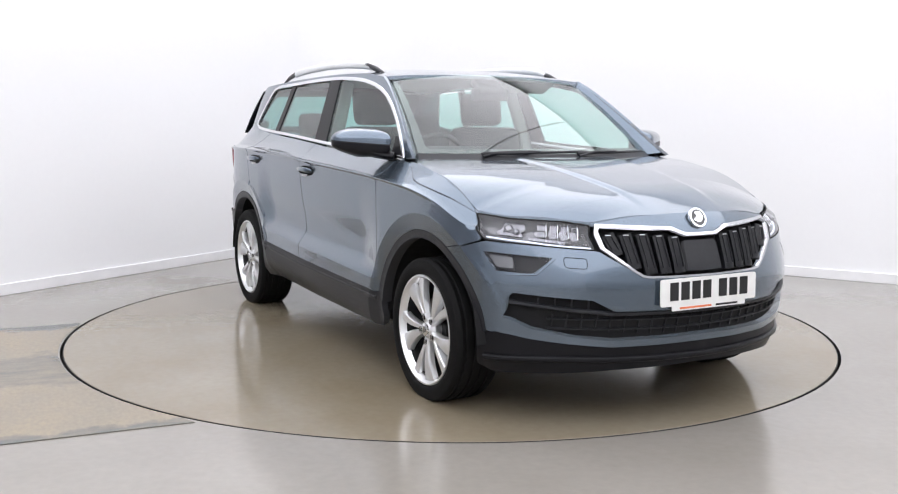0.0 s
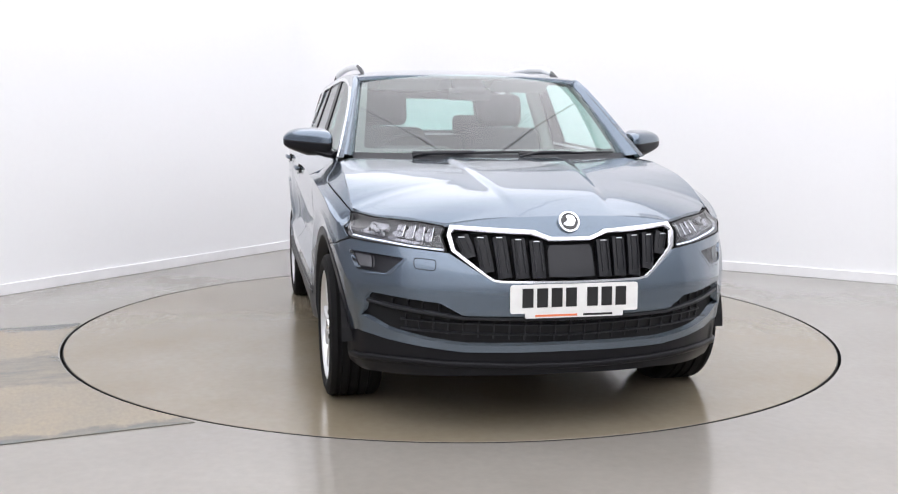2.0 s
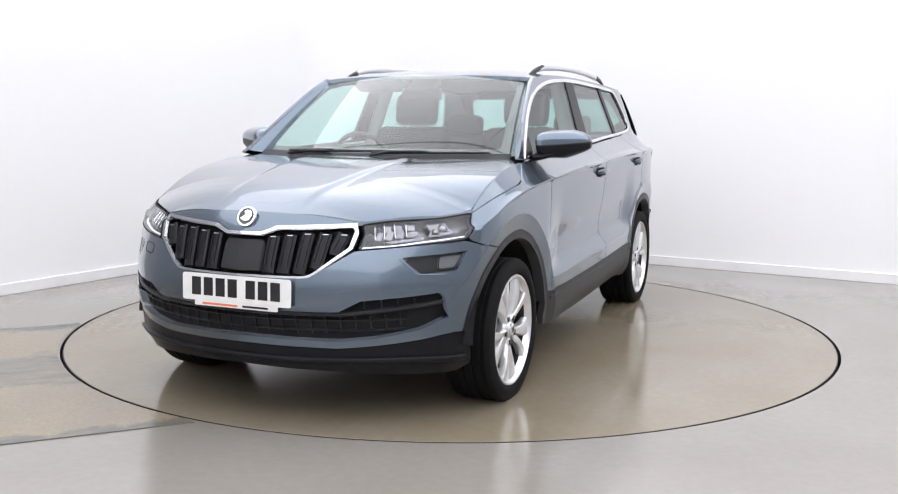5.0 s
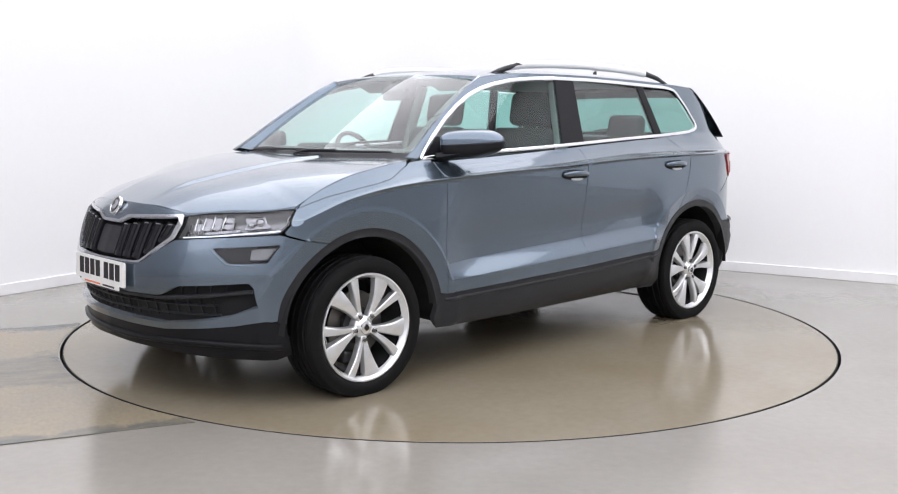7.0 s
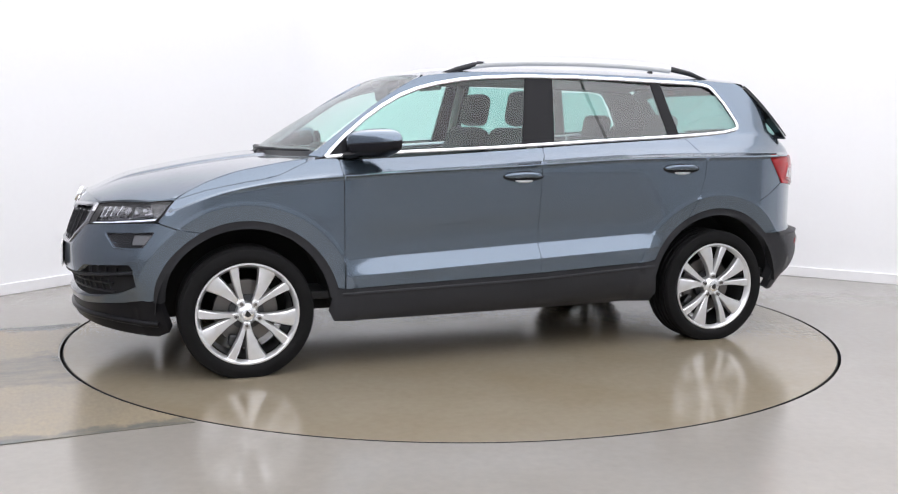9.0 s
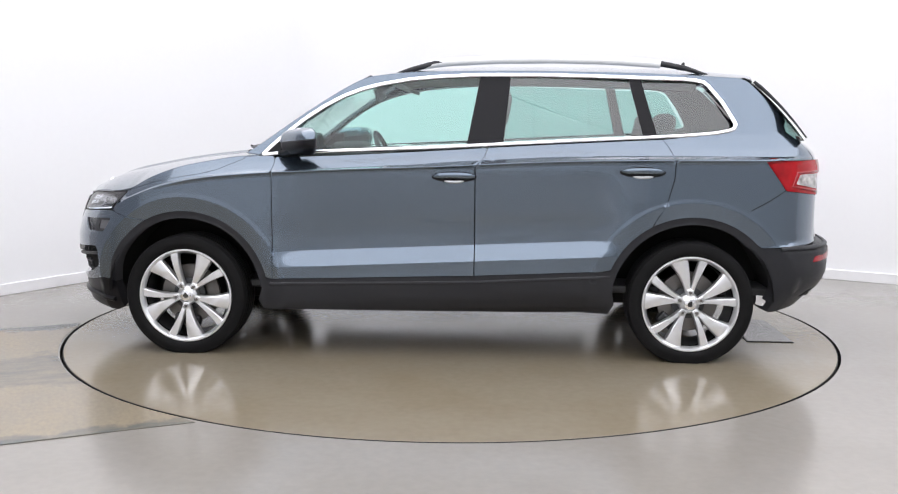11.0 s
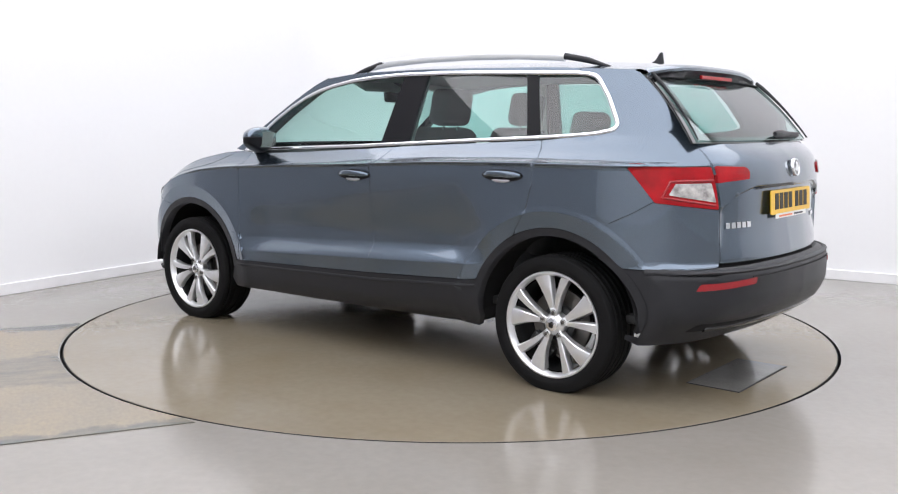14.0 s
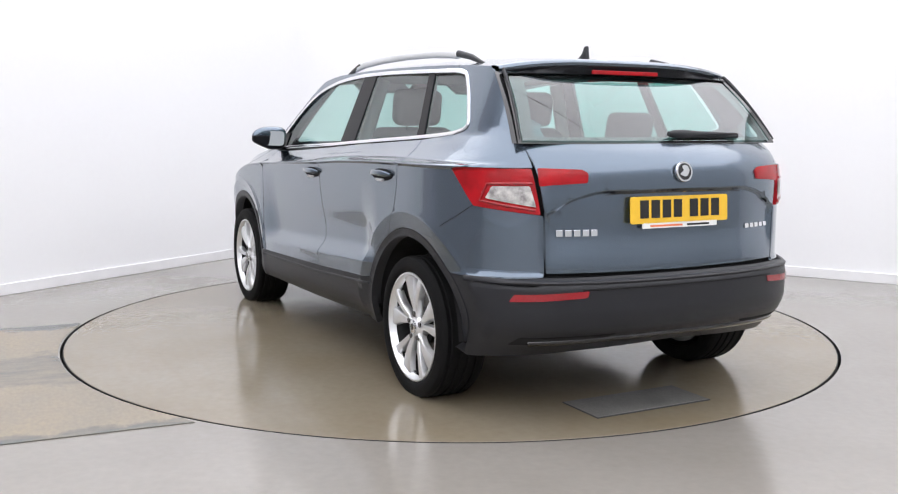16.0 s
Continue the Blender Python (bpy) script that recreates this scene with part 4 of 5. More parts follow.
def build_grille():
    outer = F((0, .785), (.077, .785), (.152, .811), (.30, .818), (.484, .826), (.462, .732), (.345, .640), (.315, .620), (.28, .615), (0, .613))
    inner = F((0, .773), (.082, .773), (.155, .799), (.30, .8065), (.464, .8145), (.449, .736), (.339, .646), (.310, .628), (.28, .623), (0, .621))
    ring = both(outer)
    hole = both(inner)
    panel("grille_frame", body, ring, GRILLECHROME, car, holes=[hole], off=.006, h=.02, thick=.014, label="bright chrome grille frame")
    panel("grille_backing", body, ring, DARK, car, off=-.055, h=.06, thick=.002)
    # middle panel and upright double slats
    mid = F((0, .76), (.08, .76), (.09, .742), (.092, .64), (0, .636))
    panel("grille_centre", body, both(mid), CLADDING, car, off=-.014, h=.03, thick=.02)
    slat = material("grille_slat_black", (0.010, 0.0105, 0.013), 0.38, vary=0.2, scale=30, spec=0.25)
    for s in (1, -1):
        for k in range(5):
            yt = .138 + .071 * k
            yb = .136 + .066 * k
            zt = .776 + .014 * min(1, k / 2)
            zb = .634 if yb < .315 else .652 + (yb - .33) * .8
            line = [(s * wf(yb), zb), (s * wf(yb + (yt - yb) * .25), zb + .035), (s * wf(yt), zt)]
            sl = bar_on("grille_slat", body, line, .0265, .013, slat, car, off=-.016)[0]
            g = [(s * wf(yb + (yt - yb) * .2), zb + .022), (s * wf(yt), zt - .010)]
            for d in (-.014, .014):
                bar_on("slat_rib", body, [(w + d, z) for w, z in g], .0028, .004, slat, sl, off=-.003)
            # bright bar painted as the glint at the slat's top
            bar_on("slat_glint", body, [(s * wf(yt) - .012, zt - .005), (s * wf(yt) + .012, zt - .005)], .0018, .003, SATIN, sl, off=-.003)


def build_headlights():
    lamp = rounded(S((1.682, .855), (1.757, .764), (1.775, .757)) + F((.66, .742), (.482, .727), (.505, .822), (.60, .835)) + S((1.84, .842), (1.74, .852)), .010)
    low = S((1.765, .770)) + F((.70, .757), (.62, .747), (.495, .738))
    for s in (1, -1):
        k = lambda pts: [(s * w, z) for w, z in pts]
        hl = panel("headlight", body, k(lamp), LAMPBACK, car, off=-.05, h=.035, thick=-.048, label="clear headlight with dark housing")[0]
        panel("lamp_cover", body, k(lamp), CLEAR, hl, off=.0, h=.03, thick=.004)[0].visible_shadow = False
        bar_on("lamp_seal", body, k(lamp), .0028, .0015, DARK, hl, off=.0004, closed=True, h=.02)
        bar_on("daytime_strip", body, k(low), .003, .004, DAYLIGHT, hl, off=-.018)
        bar_on("daytime_strip", body, k(S((1.765, .770), (1.70, .846))), .003, .004, REFLECTOR, hl, off=-.018)
        # projector block at the outer end and a row of faceted lenses
        panel("lamp_bezel", body, k(F((.60, .752), (.497, .742), (.510, .80), (.545, .775))), GLOSSBLACK, hl, off=-.022, h=.02, thick=.006)
        block = rounded(F((.795, .785), (.715, .776), (.722, .834), (.785, .838)), .008)
        panel("projector", body, k(block), REFLECTOR, hl, off=-.020, h=.02, thick=.022)
        for y, z, r in ((.770, .812, .020), (.738, .806, .016)):
            o, n = on(body, [(s * wf(y), z), (s * wf(y) + .001, z)], -.018)[0]
            m = Matrix.Translation(o) @ n.to_track_quat("Z", "Y").to_matrix().to_4x4()
            smooth(part("lens", lathe([(r, .0), (r * .9, .006), (r * .5, .012), (0, .014)], 24, m), REFLECTOR, hl), 60)
        for y0, wide in ((.665, .030), (.625, .026), (.588, .024), (.553, .020)):
            zt, zb = .832 - (.665 - y0) * .10, .778 - (.665 - y0) * .12
            facet = rounded(F((y0 + wide * .2, zb), (y0 - wide * .8, zb + .004), (y0 - wide * .35, zt), (y0 + wide * .65, zt)), .004)
            fc = panel("faceted_lens", body, k(facet), REFLECTOR, hl, off=-.018, h=.012, thick=.026)[0]
            bar_on("facet_edge", body, k(F((y0 - wide * .8, zb + .004), (y0 - wide * .35, zt))), .002, .003, CHROME, fc, off=-.016)
        panel("reflector_shelf", body, k(F((.70, .768), (.53, .750), (.53, .760), (.70, .779))), REFLECTOR, hl, off=-.028, h=.02, thick=.01)
        # fog lamp in its dark recess
        fogp = rounded(S((1.752, .712), (1.792, .636)) + F((.70, .632), (.632, .697)), .012)
        fg = panel("fog_lamp", body, k(fogp), CLADDING, car, off=-.03, h=.03, thick=-.028, label="clear fog lamp in a black recess")[0]
        lens = rounded(S((1.766, .700), (1.795, .650)) + F((.755, .648), (.755, .696)), .012)
        panel("lens", body, k(lens), LAMPBACK, fg, off=-.018, h=.015, thick=.02)
        panel("lamp_cover", body, k(fogp), CLEAR, fg, off=-.006, h=.03, thick=.003)[0].visible_shadow = False
        bar_on("bezel", body, k(lens), .0016, .003, CLADDING, fg, off=-.016, closed=True)
        bar_on("fog_lamp_edge", body, k(F((.626, .694), (.690, .629), (.775, .624))), .0035, .003, PAINT, fg, off=-.002)
        # towing-eye cap as a fine square seam
        if s == -1:
            cap = rounded(F((.60, .70), (.52, .695), (.525, .655), (.60, .66)), .014)
            bar_on("tow_cap_seam", body, k(cap), .0013, .0012, DARK, car, off=.0, closed=True, h=.01)


def plate(name, m, back, width=.52, height=.111):
    """A number plate with plain bars for its characters and a thin dealer strip below."""
    pl = part(name, prism(rounded([(-width / 2, -height / 2), (width / 2, -height / 2), (width / 2, height / 2), (-width / 2, height / 2)], .012), .006, m, 0.001), back, car, "number plate with dark bars")
    x = -width / 2 + .048
    for k in range(7):
        if k == 4:
            x += .028
        part("plate_bar", box_bm(bmesh.new(), (.044, .074, .002), m @ Matrix.Translation((x + .022, .004, .0040)), .0005), INK, pl)
        x += .0585
    part("dealer_strip", prism(rounded([(-.20, -.012), (.20, -.012), (.20, .012), (-.20, .012)], .006), .004, m @ Matrix.Translation((0, -height / 2 - .008, .001)), .0006), PLATEWHITE, pl)
    part("strip_bar", box_bm(bmesh.new(), (.17, .008, .001), m @ Matrix.Translation((-.075, -height / 2 - .010, .0036))), REDINK, pl)
    part("strip_bar", box_bm(bmesh.new(), (.12, .008, .001), m @ Matrix.Translation((.095, -height / 2 - .010, .0036))), INK, pl)


def badge(m, r=.042):
    b = smooth(part("badge", lathe([(0, .002), (r * .78, .002), (r * .81, .006), (r * .96, .006), (r, .002), (r, -.006)], 40, m), CHROME, car, "round chrome badge"), 40)
    part("badge_field", lathe([(0, .0035), (r * .78, .0035)], 32, m), GLOSSBLACK, b)
    part("badge_wing", prism(rounded([(-.027, -.010), (-.004, -.020), (.014, -.018), (.027, .004), (.018, .024), (.0, .028), (-.014, .022), (-.004, .006)], .005), .003, m @ Matrix.Translation((0, 0, .0045))), CHROME, b)


def facing(p, nrm, up=(0, 0, 1)):
    """A pose at p whose z looks along nrm and whose y points up."""
    z = Vector(nrm).normalized()
    x = Vector(up).cross(z).normalized()
    y = z.cross(x)
    return Matrix((( x.x, y.x, z.x, p[0]), (x.y, y.y, z.y, p[1]), (x.z, y.z, z.z, p[2]), (0, 0, 0, 1)))


def build_nose():
    build_grille()
    build_headlights()
    plate("front_plate", facing((2.158, 0, .556), (1, 0, .03)), PLATEWHITE)
    badge(facing((2.072, 0, .843), (.82, 0, .40)), .044)
    box("plate_holder", (.30, .016, .09), pose(2.146, 0, .55, 0, 0, 90), CLADDING, car, bevel=.004)
    # wipers on the screen's foot
    for q0, q1, t0, t1 in ((-.62, .20, .012, .030), (.10, .88, .012, .022)):
        pts = [Vector(SCREEN(np.array(q0 + (q1 - q0) * k / 8), np.array(t0 + (t1 - t0) * k / 8)).tolist()) + Vector((.008, 0, .012)) for k in range(9)]
        smooth(part("wiper", tube(pts, .005, .007, 8, taper=[1.3, 1.2, 1, 1, .9, .9, .8, .8, .6]), CLADDING, car), 60)
        a = SCREEN(np.array(q0), np.array(-.01))
        smooth(part("wiper_arm", tube([Vector(a.tolist()) + Vector((.01, 0, .01)), Vector(a.tolist()) + Vector((.0, .1, .03)), pts[4] + Vector((0, 0, .006))], .007, .006, 8), CLADDING, car), 60)


# ------------------------------------------------------------------ the car: sides
def build_mirrors():
    for s in (1, -1):
        def shell(z0, z1, grow=0.0):
            """A rounded pod, pointed to the front, cut between two heights."""
            bm = bmesh.new()
            bmesh.ops.create_uvsphere(bm, u_segments=36, v_segments=24, radius=1)
            for v in bm.verts:
                x, y, z = v.co
                f = lambda c, e: math.copysign(abs(c) ** e, c)
                x, y, z = f(x, .55), f(y, .42), f(z, .52)
                fx = .5 + .5 * x
                top = .076 * (1 - .35 * max(0, y) ** 2) * (1 - .30 * fx ** 2)
                bot = .074 * (1 - .62 * max(0, y)) * (1 - .15 * fx)
                px = x * .074 * (1 - .10 * max(0, y) ** 3) - y * (.062 + .030 * x)
                v.co = Vector((px, y * .120, z * (top if z > 0 else bot))) * (1 + grow)
            for z, inner in ((z0, True), (z1, False)):
                bmesh.ops.bisect_plane(bm, geom=list(bm.verts) + list(bm.edges) + list(bm.faces), plane_co=(0, 0, z), plane_no=(.10, 0, 1), clear_inner=inner, clear_outer=not inner)
            hole = [e for e in bm.edges if e.is_boundary]
            bmesh.ops.holes_fill(bm, edges=hole)
            m = pose(.678, s * .915, 1.124)
            for v in bm.verts:
                v.co = m @ Vector((v.co.x, v.co.y * s, v.co.z))
            bmesh.ops.recalc_face_normals(bm, faces=bm.faces)
            return bm
        mir = smooth(part("door_mirror", shell(.010, .2), PAINT, car, "door mirror with painted cap and black base"), 50)
        smooth(part("mirror_base", shell(-.2, .006, -.02), SATINBLACK, mir, "black lower shell"), 50)
        smooth(part("mirror_seam", shell(.004, .012, -.010), CLADDING, mir), 50)
        arm = tube([Vector((.80, s * .775, 1.062)), Vector((.77, s * .81, 1.066)), Vector((.73, s * .86, 1.080))], .045, .020, 12)
        smooth(part("mirror_arm", arm, SATINBLACK, mir), 60)
        gm = pose(.603, s * .915, 1.124, 0, 0, -12 * s) @ pose(0, 0, 0, 0, -90 + 3, 0)
        part("mirror_glass", prism(rounded([(-.044, -.075), (.044, -.078), (.048, .072), (-.042, .075)], .025), .006, gm), material("mirror_silver", (.62, .66, .67), .03, 1.0), mir)


def build_handles():
    for x0, z0 in ((-.10, .953), (-1.052, .985)):
        for s in (1, -1):
            o = body(np.array(wx(x0)), np.array(z0))
            y0 = float(o[1])
            # nearly flat black disc paints the shade of the recess behind the grip
            cup = smooth(part("door_handle", lathe([(.115, .0), (.105, -.001), (.08, -.002), (0, -.002)], 36, Matrix.Translation((x0, s * (y0 + .003), z0)) @ Matrix.Rotation(radians(-90 * s), 4, "X") @ Matrix.Diagonal((1, .24, 1, 1))), DARK, car, "body-coloured pull handle over a black disc for the cup's shade"), 60)
            pts = [Vector((x0 + .104 - .208 * k / 10, s * (y0 + .006 + .026 * math.sin(math.pi * k / 10) ** .5), z0 + .004 + .006 * math.sin(math.pi * k / 10))) for k in range(11)]
            smooth(part("grip", tube(pts, .008, .0145, 12, taper=[.5, .9, 1, 1, 1, 1, 1, 1, 1, .9, .5]), PAINT, cup), 60)
            low = [Vector((x0 + .05 - .10 * k / 8, s * (y0 + .012), z0 - .021 - .004 * math.sin(math.pi * k / 8))) for k in range(9)]
            smooth(part("chrome_insert", tube(low, .005, .007, 8, taper=[.3, .8, 1, 1, 1, 1, 1, .8, .3]), SATIN, cup), 60)


def build_wheel(m, name="wheel"):
    """A wheel about the z axis, its face to +z, set at m with its tyre pressed flat on the ground."""
    prof = [(RIM_R - .002, -.20), (RIM_R + .012, -.212), (RIM_R + .035, -.218), (TYRE_R - .012, -.208), (TYRE_R - .003, -.195)]
    for k in range(4):
        z = -.175 + k * .042
        prof += [(TYRE_R, z - .014), (TYRE_R, z + .014), (TYRE_R - .007, z + .017), (TYRE_R - .007, z + .024)]
    prof += [(TYRE_R, -.012), (TYRE_R - .003, .000), (TYRE_R - .010, .010), (RIM_R + .038, .020), (RIM_R + .016, .017), (RIM_R + .004, .008), (RIM_R - .002, -.002)]
    hub = smooth(part(name, lathe([(RIM_R + .003, .004), (RIM_R + .001, .010), (RIM_R - .006, .011), (RIM_R - .012, .004), (RIM_R - .022, -.02)], 72), ALLOY, car, "silver ten-spoke alloy wheel with black tyre"), 50)
    bt = lathe(prof, 96, close=True)
    back = m.inverted()
    for v in bt.verts:
        c = m @ v.co
        if c.z < .001:
            v.co = back @ Vector((c.x, c.y, .001))
    smooth(part("tyre", bt, RUBBER, hub, "black rubber tyre"), 30)
    smooth(part("barrel", lathe([(RIM_R - .028, -.02), (RIM_R - .032, -.12), (RIM_R - .03, -.19)], 48), ALLOYSHADE, hub), 60)
    part("brake_disc", lathe([(.07, -.085), (.155, -.085), (.158, -.10), (.07, -.10)], 56), STEEL, hub)
    box("caliper", (.06, .14, .06), Matrix.Rotation(radians(14), 4, "Z") @ Matrix.Translation((.145, 0, -.085)), ALLOYSHADE, hub, bevel=.012)
    part("hub_back", lathe([(0, -.05), (.085, -.06), (.085, -.11)], 32), ALLOYSHADE, hub)
    cap = smooth(part("centre_disc", lathe([(0, -.004), (.030, -.004), (.036, -.010), (.050, -.018), (.054, -.028), (.055, -.06)], 48), ALLOY, hub), 45)

    def blade(a0, a1, r0, r1, w0, w1, z0, z1, depth, mat, nm):
        """A tapering spoke from angle a0 at the hub to a1 at the rim, with sloped flanks."""
        b = bmesh.new()
        rows = []
        for i in range(7):
            t = i / 6
            r, a = r0 + (r1 - r0) * t, radians(a0 + (a1 - a0) * t)
            w = w0 + (w1 - w0) * t ** 1.3
            z = z0 + (z1 - z0) * t + .007 * math.sin(math.pi * t)
            c, tang = Vector((r * math.cos(a), r * math.sin(a), z)), Vector((-math.sin(a), math.cos(a), 0))
            rows.append([b.verts.new(c + tang * u + Vector((0, 0, v))) for u, v in ((-w * .66, -depth), (-w * .55, -.004), (-w * .42, 0), (w * .42, 0), (w * .55, -.004), (w * .66, -depth))])
        for p, q in zip(rows, rows[1:]):
            for j in range(6):
                b.faces.new((p[j], p[(j + 1) % 6], q[(j + 1) % 6], q[j]))
        b.faces.new(rows[0])
        b.faces.new(rows[-1])
        bmesh.ops.recalc_face_normals(b, faces=b.faces)
        return smooth(part(nm, b, mat, hub), 30)

    # five pairs: a slim spoke and a broad fan-shaped one that share a bolt
    for k in range(5):
        a = 72 * k
        blade(a + 7, a, .056, RIM_R - .010, .018, .040, -.014, -.003, .032, ALLOY, "spoke")
        blade(a + 24, a + 32, .056, RIM_R - .012, .020, .080, -.015, -.006, .028, ALLOY, "broad_spoke")
        blade(a + 15.5, a + 15.5, .040, .084, .030, .040, -.012, -.016, .02, ALLOY, "spoke_root")
        m2 = Matrix.Rotation(radians(a + 15.5), 4, "Z") @ Matrix.Translation((.058, 0, -.009))
        part("bolt_hole", lathe([(.0125, .0045), (.0125, .0), (0, .0)], 18, m2), DARK, hub)
        smooth(part("bolt", lathe([(.008, -.004), (.008, .005), (.006, .007), (0, .007)], 12, m2), STEEL, hub), 40)
    smooth(part("centre_cap", lathe([(.030, -.006), (.029, .002), (.024, .004), (0, .005)], 32), CHROME, hub), 40)
    part("cap_mark", prism(rounded([(-.016, -.010), (.008, -.014), (.016, .002), (.004, .016), (-.008, .008)], .004), .002, Matrix.Translation((0, 0, .0055))), GLOSSBLACK, hub)
    hub.matrix_basis = m
    return hub


def build_wheels():
    spin = {(1, 1): 69, (1, -1): 30, (-1, 1): 38, (-1, -1): 70}
    for fx in (1, -1):
        for s in (1, -1):
            m = Matrix.Translation((fx * WHEEL_X, s * (.878 if fx > 0 else .868), WHEEL_Z)) @ Matrix.Rotation(radians(-90 * s), 4, "X") @ Matrix.Rotation(radians(spin[(fx, s)]), 4, "Z")
            build_wheel(m)
            # dark liner over the wheel
            bm = bmesh.new()
            rows = []
            for k in range(25):
                a = radians(2 + 176 * k / 24)
                rows.append([bm.verts.new((fx * WHEEL_X + .425 * math.cos(a), s * y, WHEEL_Z + .425 * math.sin(a))) for y in (.86, .50)])
            for p, q in zip(rows, rows[1:]):
                bm.faces.new((p[0], q[0], q[1], p[1]))
            c = bm.verts.new((fx * WHEEL_X, s * .50, WHEEL_Z))
            for p, q in zip(rows, rows[1:]):
                bm.faces.new((p[1], q[1], c))
            part("wheel_liner", bm, DARK, car)
    # underside
    box("underbody", (3.5, 1.0, .10), pose(0, 0, .29), DARK, car, bevel=.02)
    box("floor_pan", (1.75, 1.66, .08), pose(-.02, 0, .30), DARK, car, bevel=.02)
    box("front_undertray", (.17, 1.20, .03), pose(1.79, 0, .245), DARK, car, bevel=.01)
    box("rear_undertray", (.20, 1.20, .03), pose(-1.86, 0, .32), DARK, car, bevel=.01)
    box("front_crossmember", (.12, 1.1, .10), pose(1.80, 0, .30), DARK, car, bevel=.03)
    box("rear_crossmember", (.16, 1.25, .12), pose(-1.86, 0, .39), DARK, car, bevel=.03)


build_nose()
build_mirrors()
build_handles()
build_wheels()


# ------------------------------------------------------------------ the car: tail
def mirror_tail(pts):
    return [(2 * W_END - w, z) for w, z in pts]


def build_tail():
    half = R((.605, .632), (.613, .85), (.62, .90), (.645, 1.06), (.652, 1.10), (.655, 1.142))
    gate = half + [(W_END, 1.146)] + mirror_tail(half[::-1]) + [(W_END, .630)]
    cl = [R(*[(.62 * k / 16, float(gull_z(.62 * k / 16)) + d) for k in range(16, 0, -1)]) + [(W_END, .957 + d)] + mirror_tail(R(*[(.62 * k / 16, float(gull_z(.62 * k / 16)) + d) for k in range(1, 17)])) for d in (-.011, -.002, .009)] + [[(W_END - .7 + 1.4 * k / 30, z) for k in range(31)] for z in (1.06, 1.075)]
    panel("tailgate", tail_body, gate, PAINT, car, h=.03, thick=.02, lines=cl, angle=30)
    # dark pull-recess over the plate
    hp = R((.36, .940), (.30, .955)) + [(W_END, .962)] + mirror_tail(R((.30, .955), (.36, .940))) + mirror_tail(R((.30, .945)))[::-1] + [(W_END, .946)] + R((.30, .945))
    panel("tailgate_grip", tail_body, hp, GLOSSBLACK, car, off=.010, h=.03, thick=.014)
    p = tail_body(np.array(W_END), np.array(.885))
    plate("rear_plate", facing((float(p[0]) - .010, 0, .877), (-1, 0, .06)), PLATEYELLOW)
    badge(facing((-2.097, 0, 1.032), (-1, 0, .16)), .043)
    # maker's and model marks as plain raised bars
    for y0, n, z, hgt in ((.55, 5, .79, .026), (-.42, 5, .785, .020)):
        for k in range(n):
            y = y0 - .036 * k
            o, nn = on(tail_body, [(wr(abs(y)) if y > 0 else 2 * W_END - wr(abs(y)), z), (W_END, z)], .004)[0]
            part("mark_bar", box_bm(bmesh.new(), (.027, hgt, .004), facing(o, nn), .001), CHROME, car)
    # rear lamps: outer on the wing, inner on the tailgate
    outer = rounded(S((-1.682, 1.040), (-1.79, .895)) + R((.632, .866), (.638, .905), (.660, 1.046)) + S((-1.75, 1.046)), .008)
    inner = rounded(R((.640, 1.049), (.47, 1.043), (.447, 1.028), (.452, .992), (.60, .983), (.636, .978)), .008)
    white = rounded(R((.792, .928), (.776, .976), (.668, .979), (.648, .897)), .006)
    for s in (1, -1):
        k = (lambda q: q) if s > 0 else mirror_tail
        lamp = panel("tail_lamp", tail_body, k(outer), REDLENS, car, off=.008, h=.022, thick=.03, label="red tail lamp with a clear reversing section")[0]
        panel("reversing_lens", tail_body, k(white), WHITELENS, lamp, off=.012, h=.02, thick=.008, label="clear white lens")
        bar_on("lens_edge", tail_body, k(R((.650, .884), (.806, .918), (.788, .986), (.66, .990))), .005, .004, DARKRED, lamp, off=.010)
        panel("tailgate_lamp", tail_body, k(inner), REDLENS, car, off=.008, h=.022, thick=.02, label="red inner tail lamp")
    # glass, printed border, wiper
    panel("rear_window", TAILGLASS, [(-.97, .02), (.97, .02), (.96, .97), (-.96, .97)], TAILPANE, car, off=.004, h=.06, thick=.004)[0].visible_shadow = False
    panel("rear_window_border", TAILGLASS, [(-1.03, .0), (1.03, .0), (1.05, 1.0), (-1.05, 1.0)], GLOSSBLACK, car, holes=[rounded([(-.90, .07), (.90, .07), (.85, .85), (-.85, .85)], .06)], off=-.004, h=.06, thick=.004)
    piv = Vector(TAILGLASS(np.array(-.02), np.array(.08)).tolist()) + Vector((-.03, 0, .008))
    end = Vector(TAILGLASS(np.array(-.60), np.array(.085)).tolist()) + Vector((-.03, 0, .008))
    wp = smooth(part("rear_wiper", tube([piv + (end - piv) * t for t in (-.03, .05, .2, .4, .7, 1)], .013, .016, 10, taper=[.7, 1.1, 1.2, .8, .5, .3]), CLADDING, car, "black rear wiper"), 60)
    smooth(part("wiper_blade", tube([piv + (end - piv) * t + Vector((.012, 0, -.012)) for t in (.1, .4, .7, 1.05)], .008, .008, 8), CLADDING, wp), 60)
    # spoiler: painted top, black underside, red high stop lamp
    bm, bu = bmesh.new(), bmesh.new()
    qs = np.linspace(-1, 1, 33)
    rows = []
    for x, dz in ((-1.572, 0), (-1.61, 0), (-1.655, .001), (-1.685, -.002), (-1.694, -.012), (-1.690, -.024)):
        pts = []
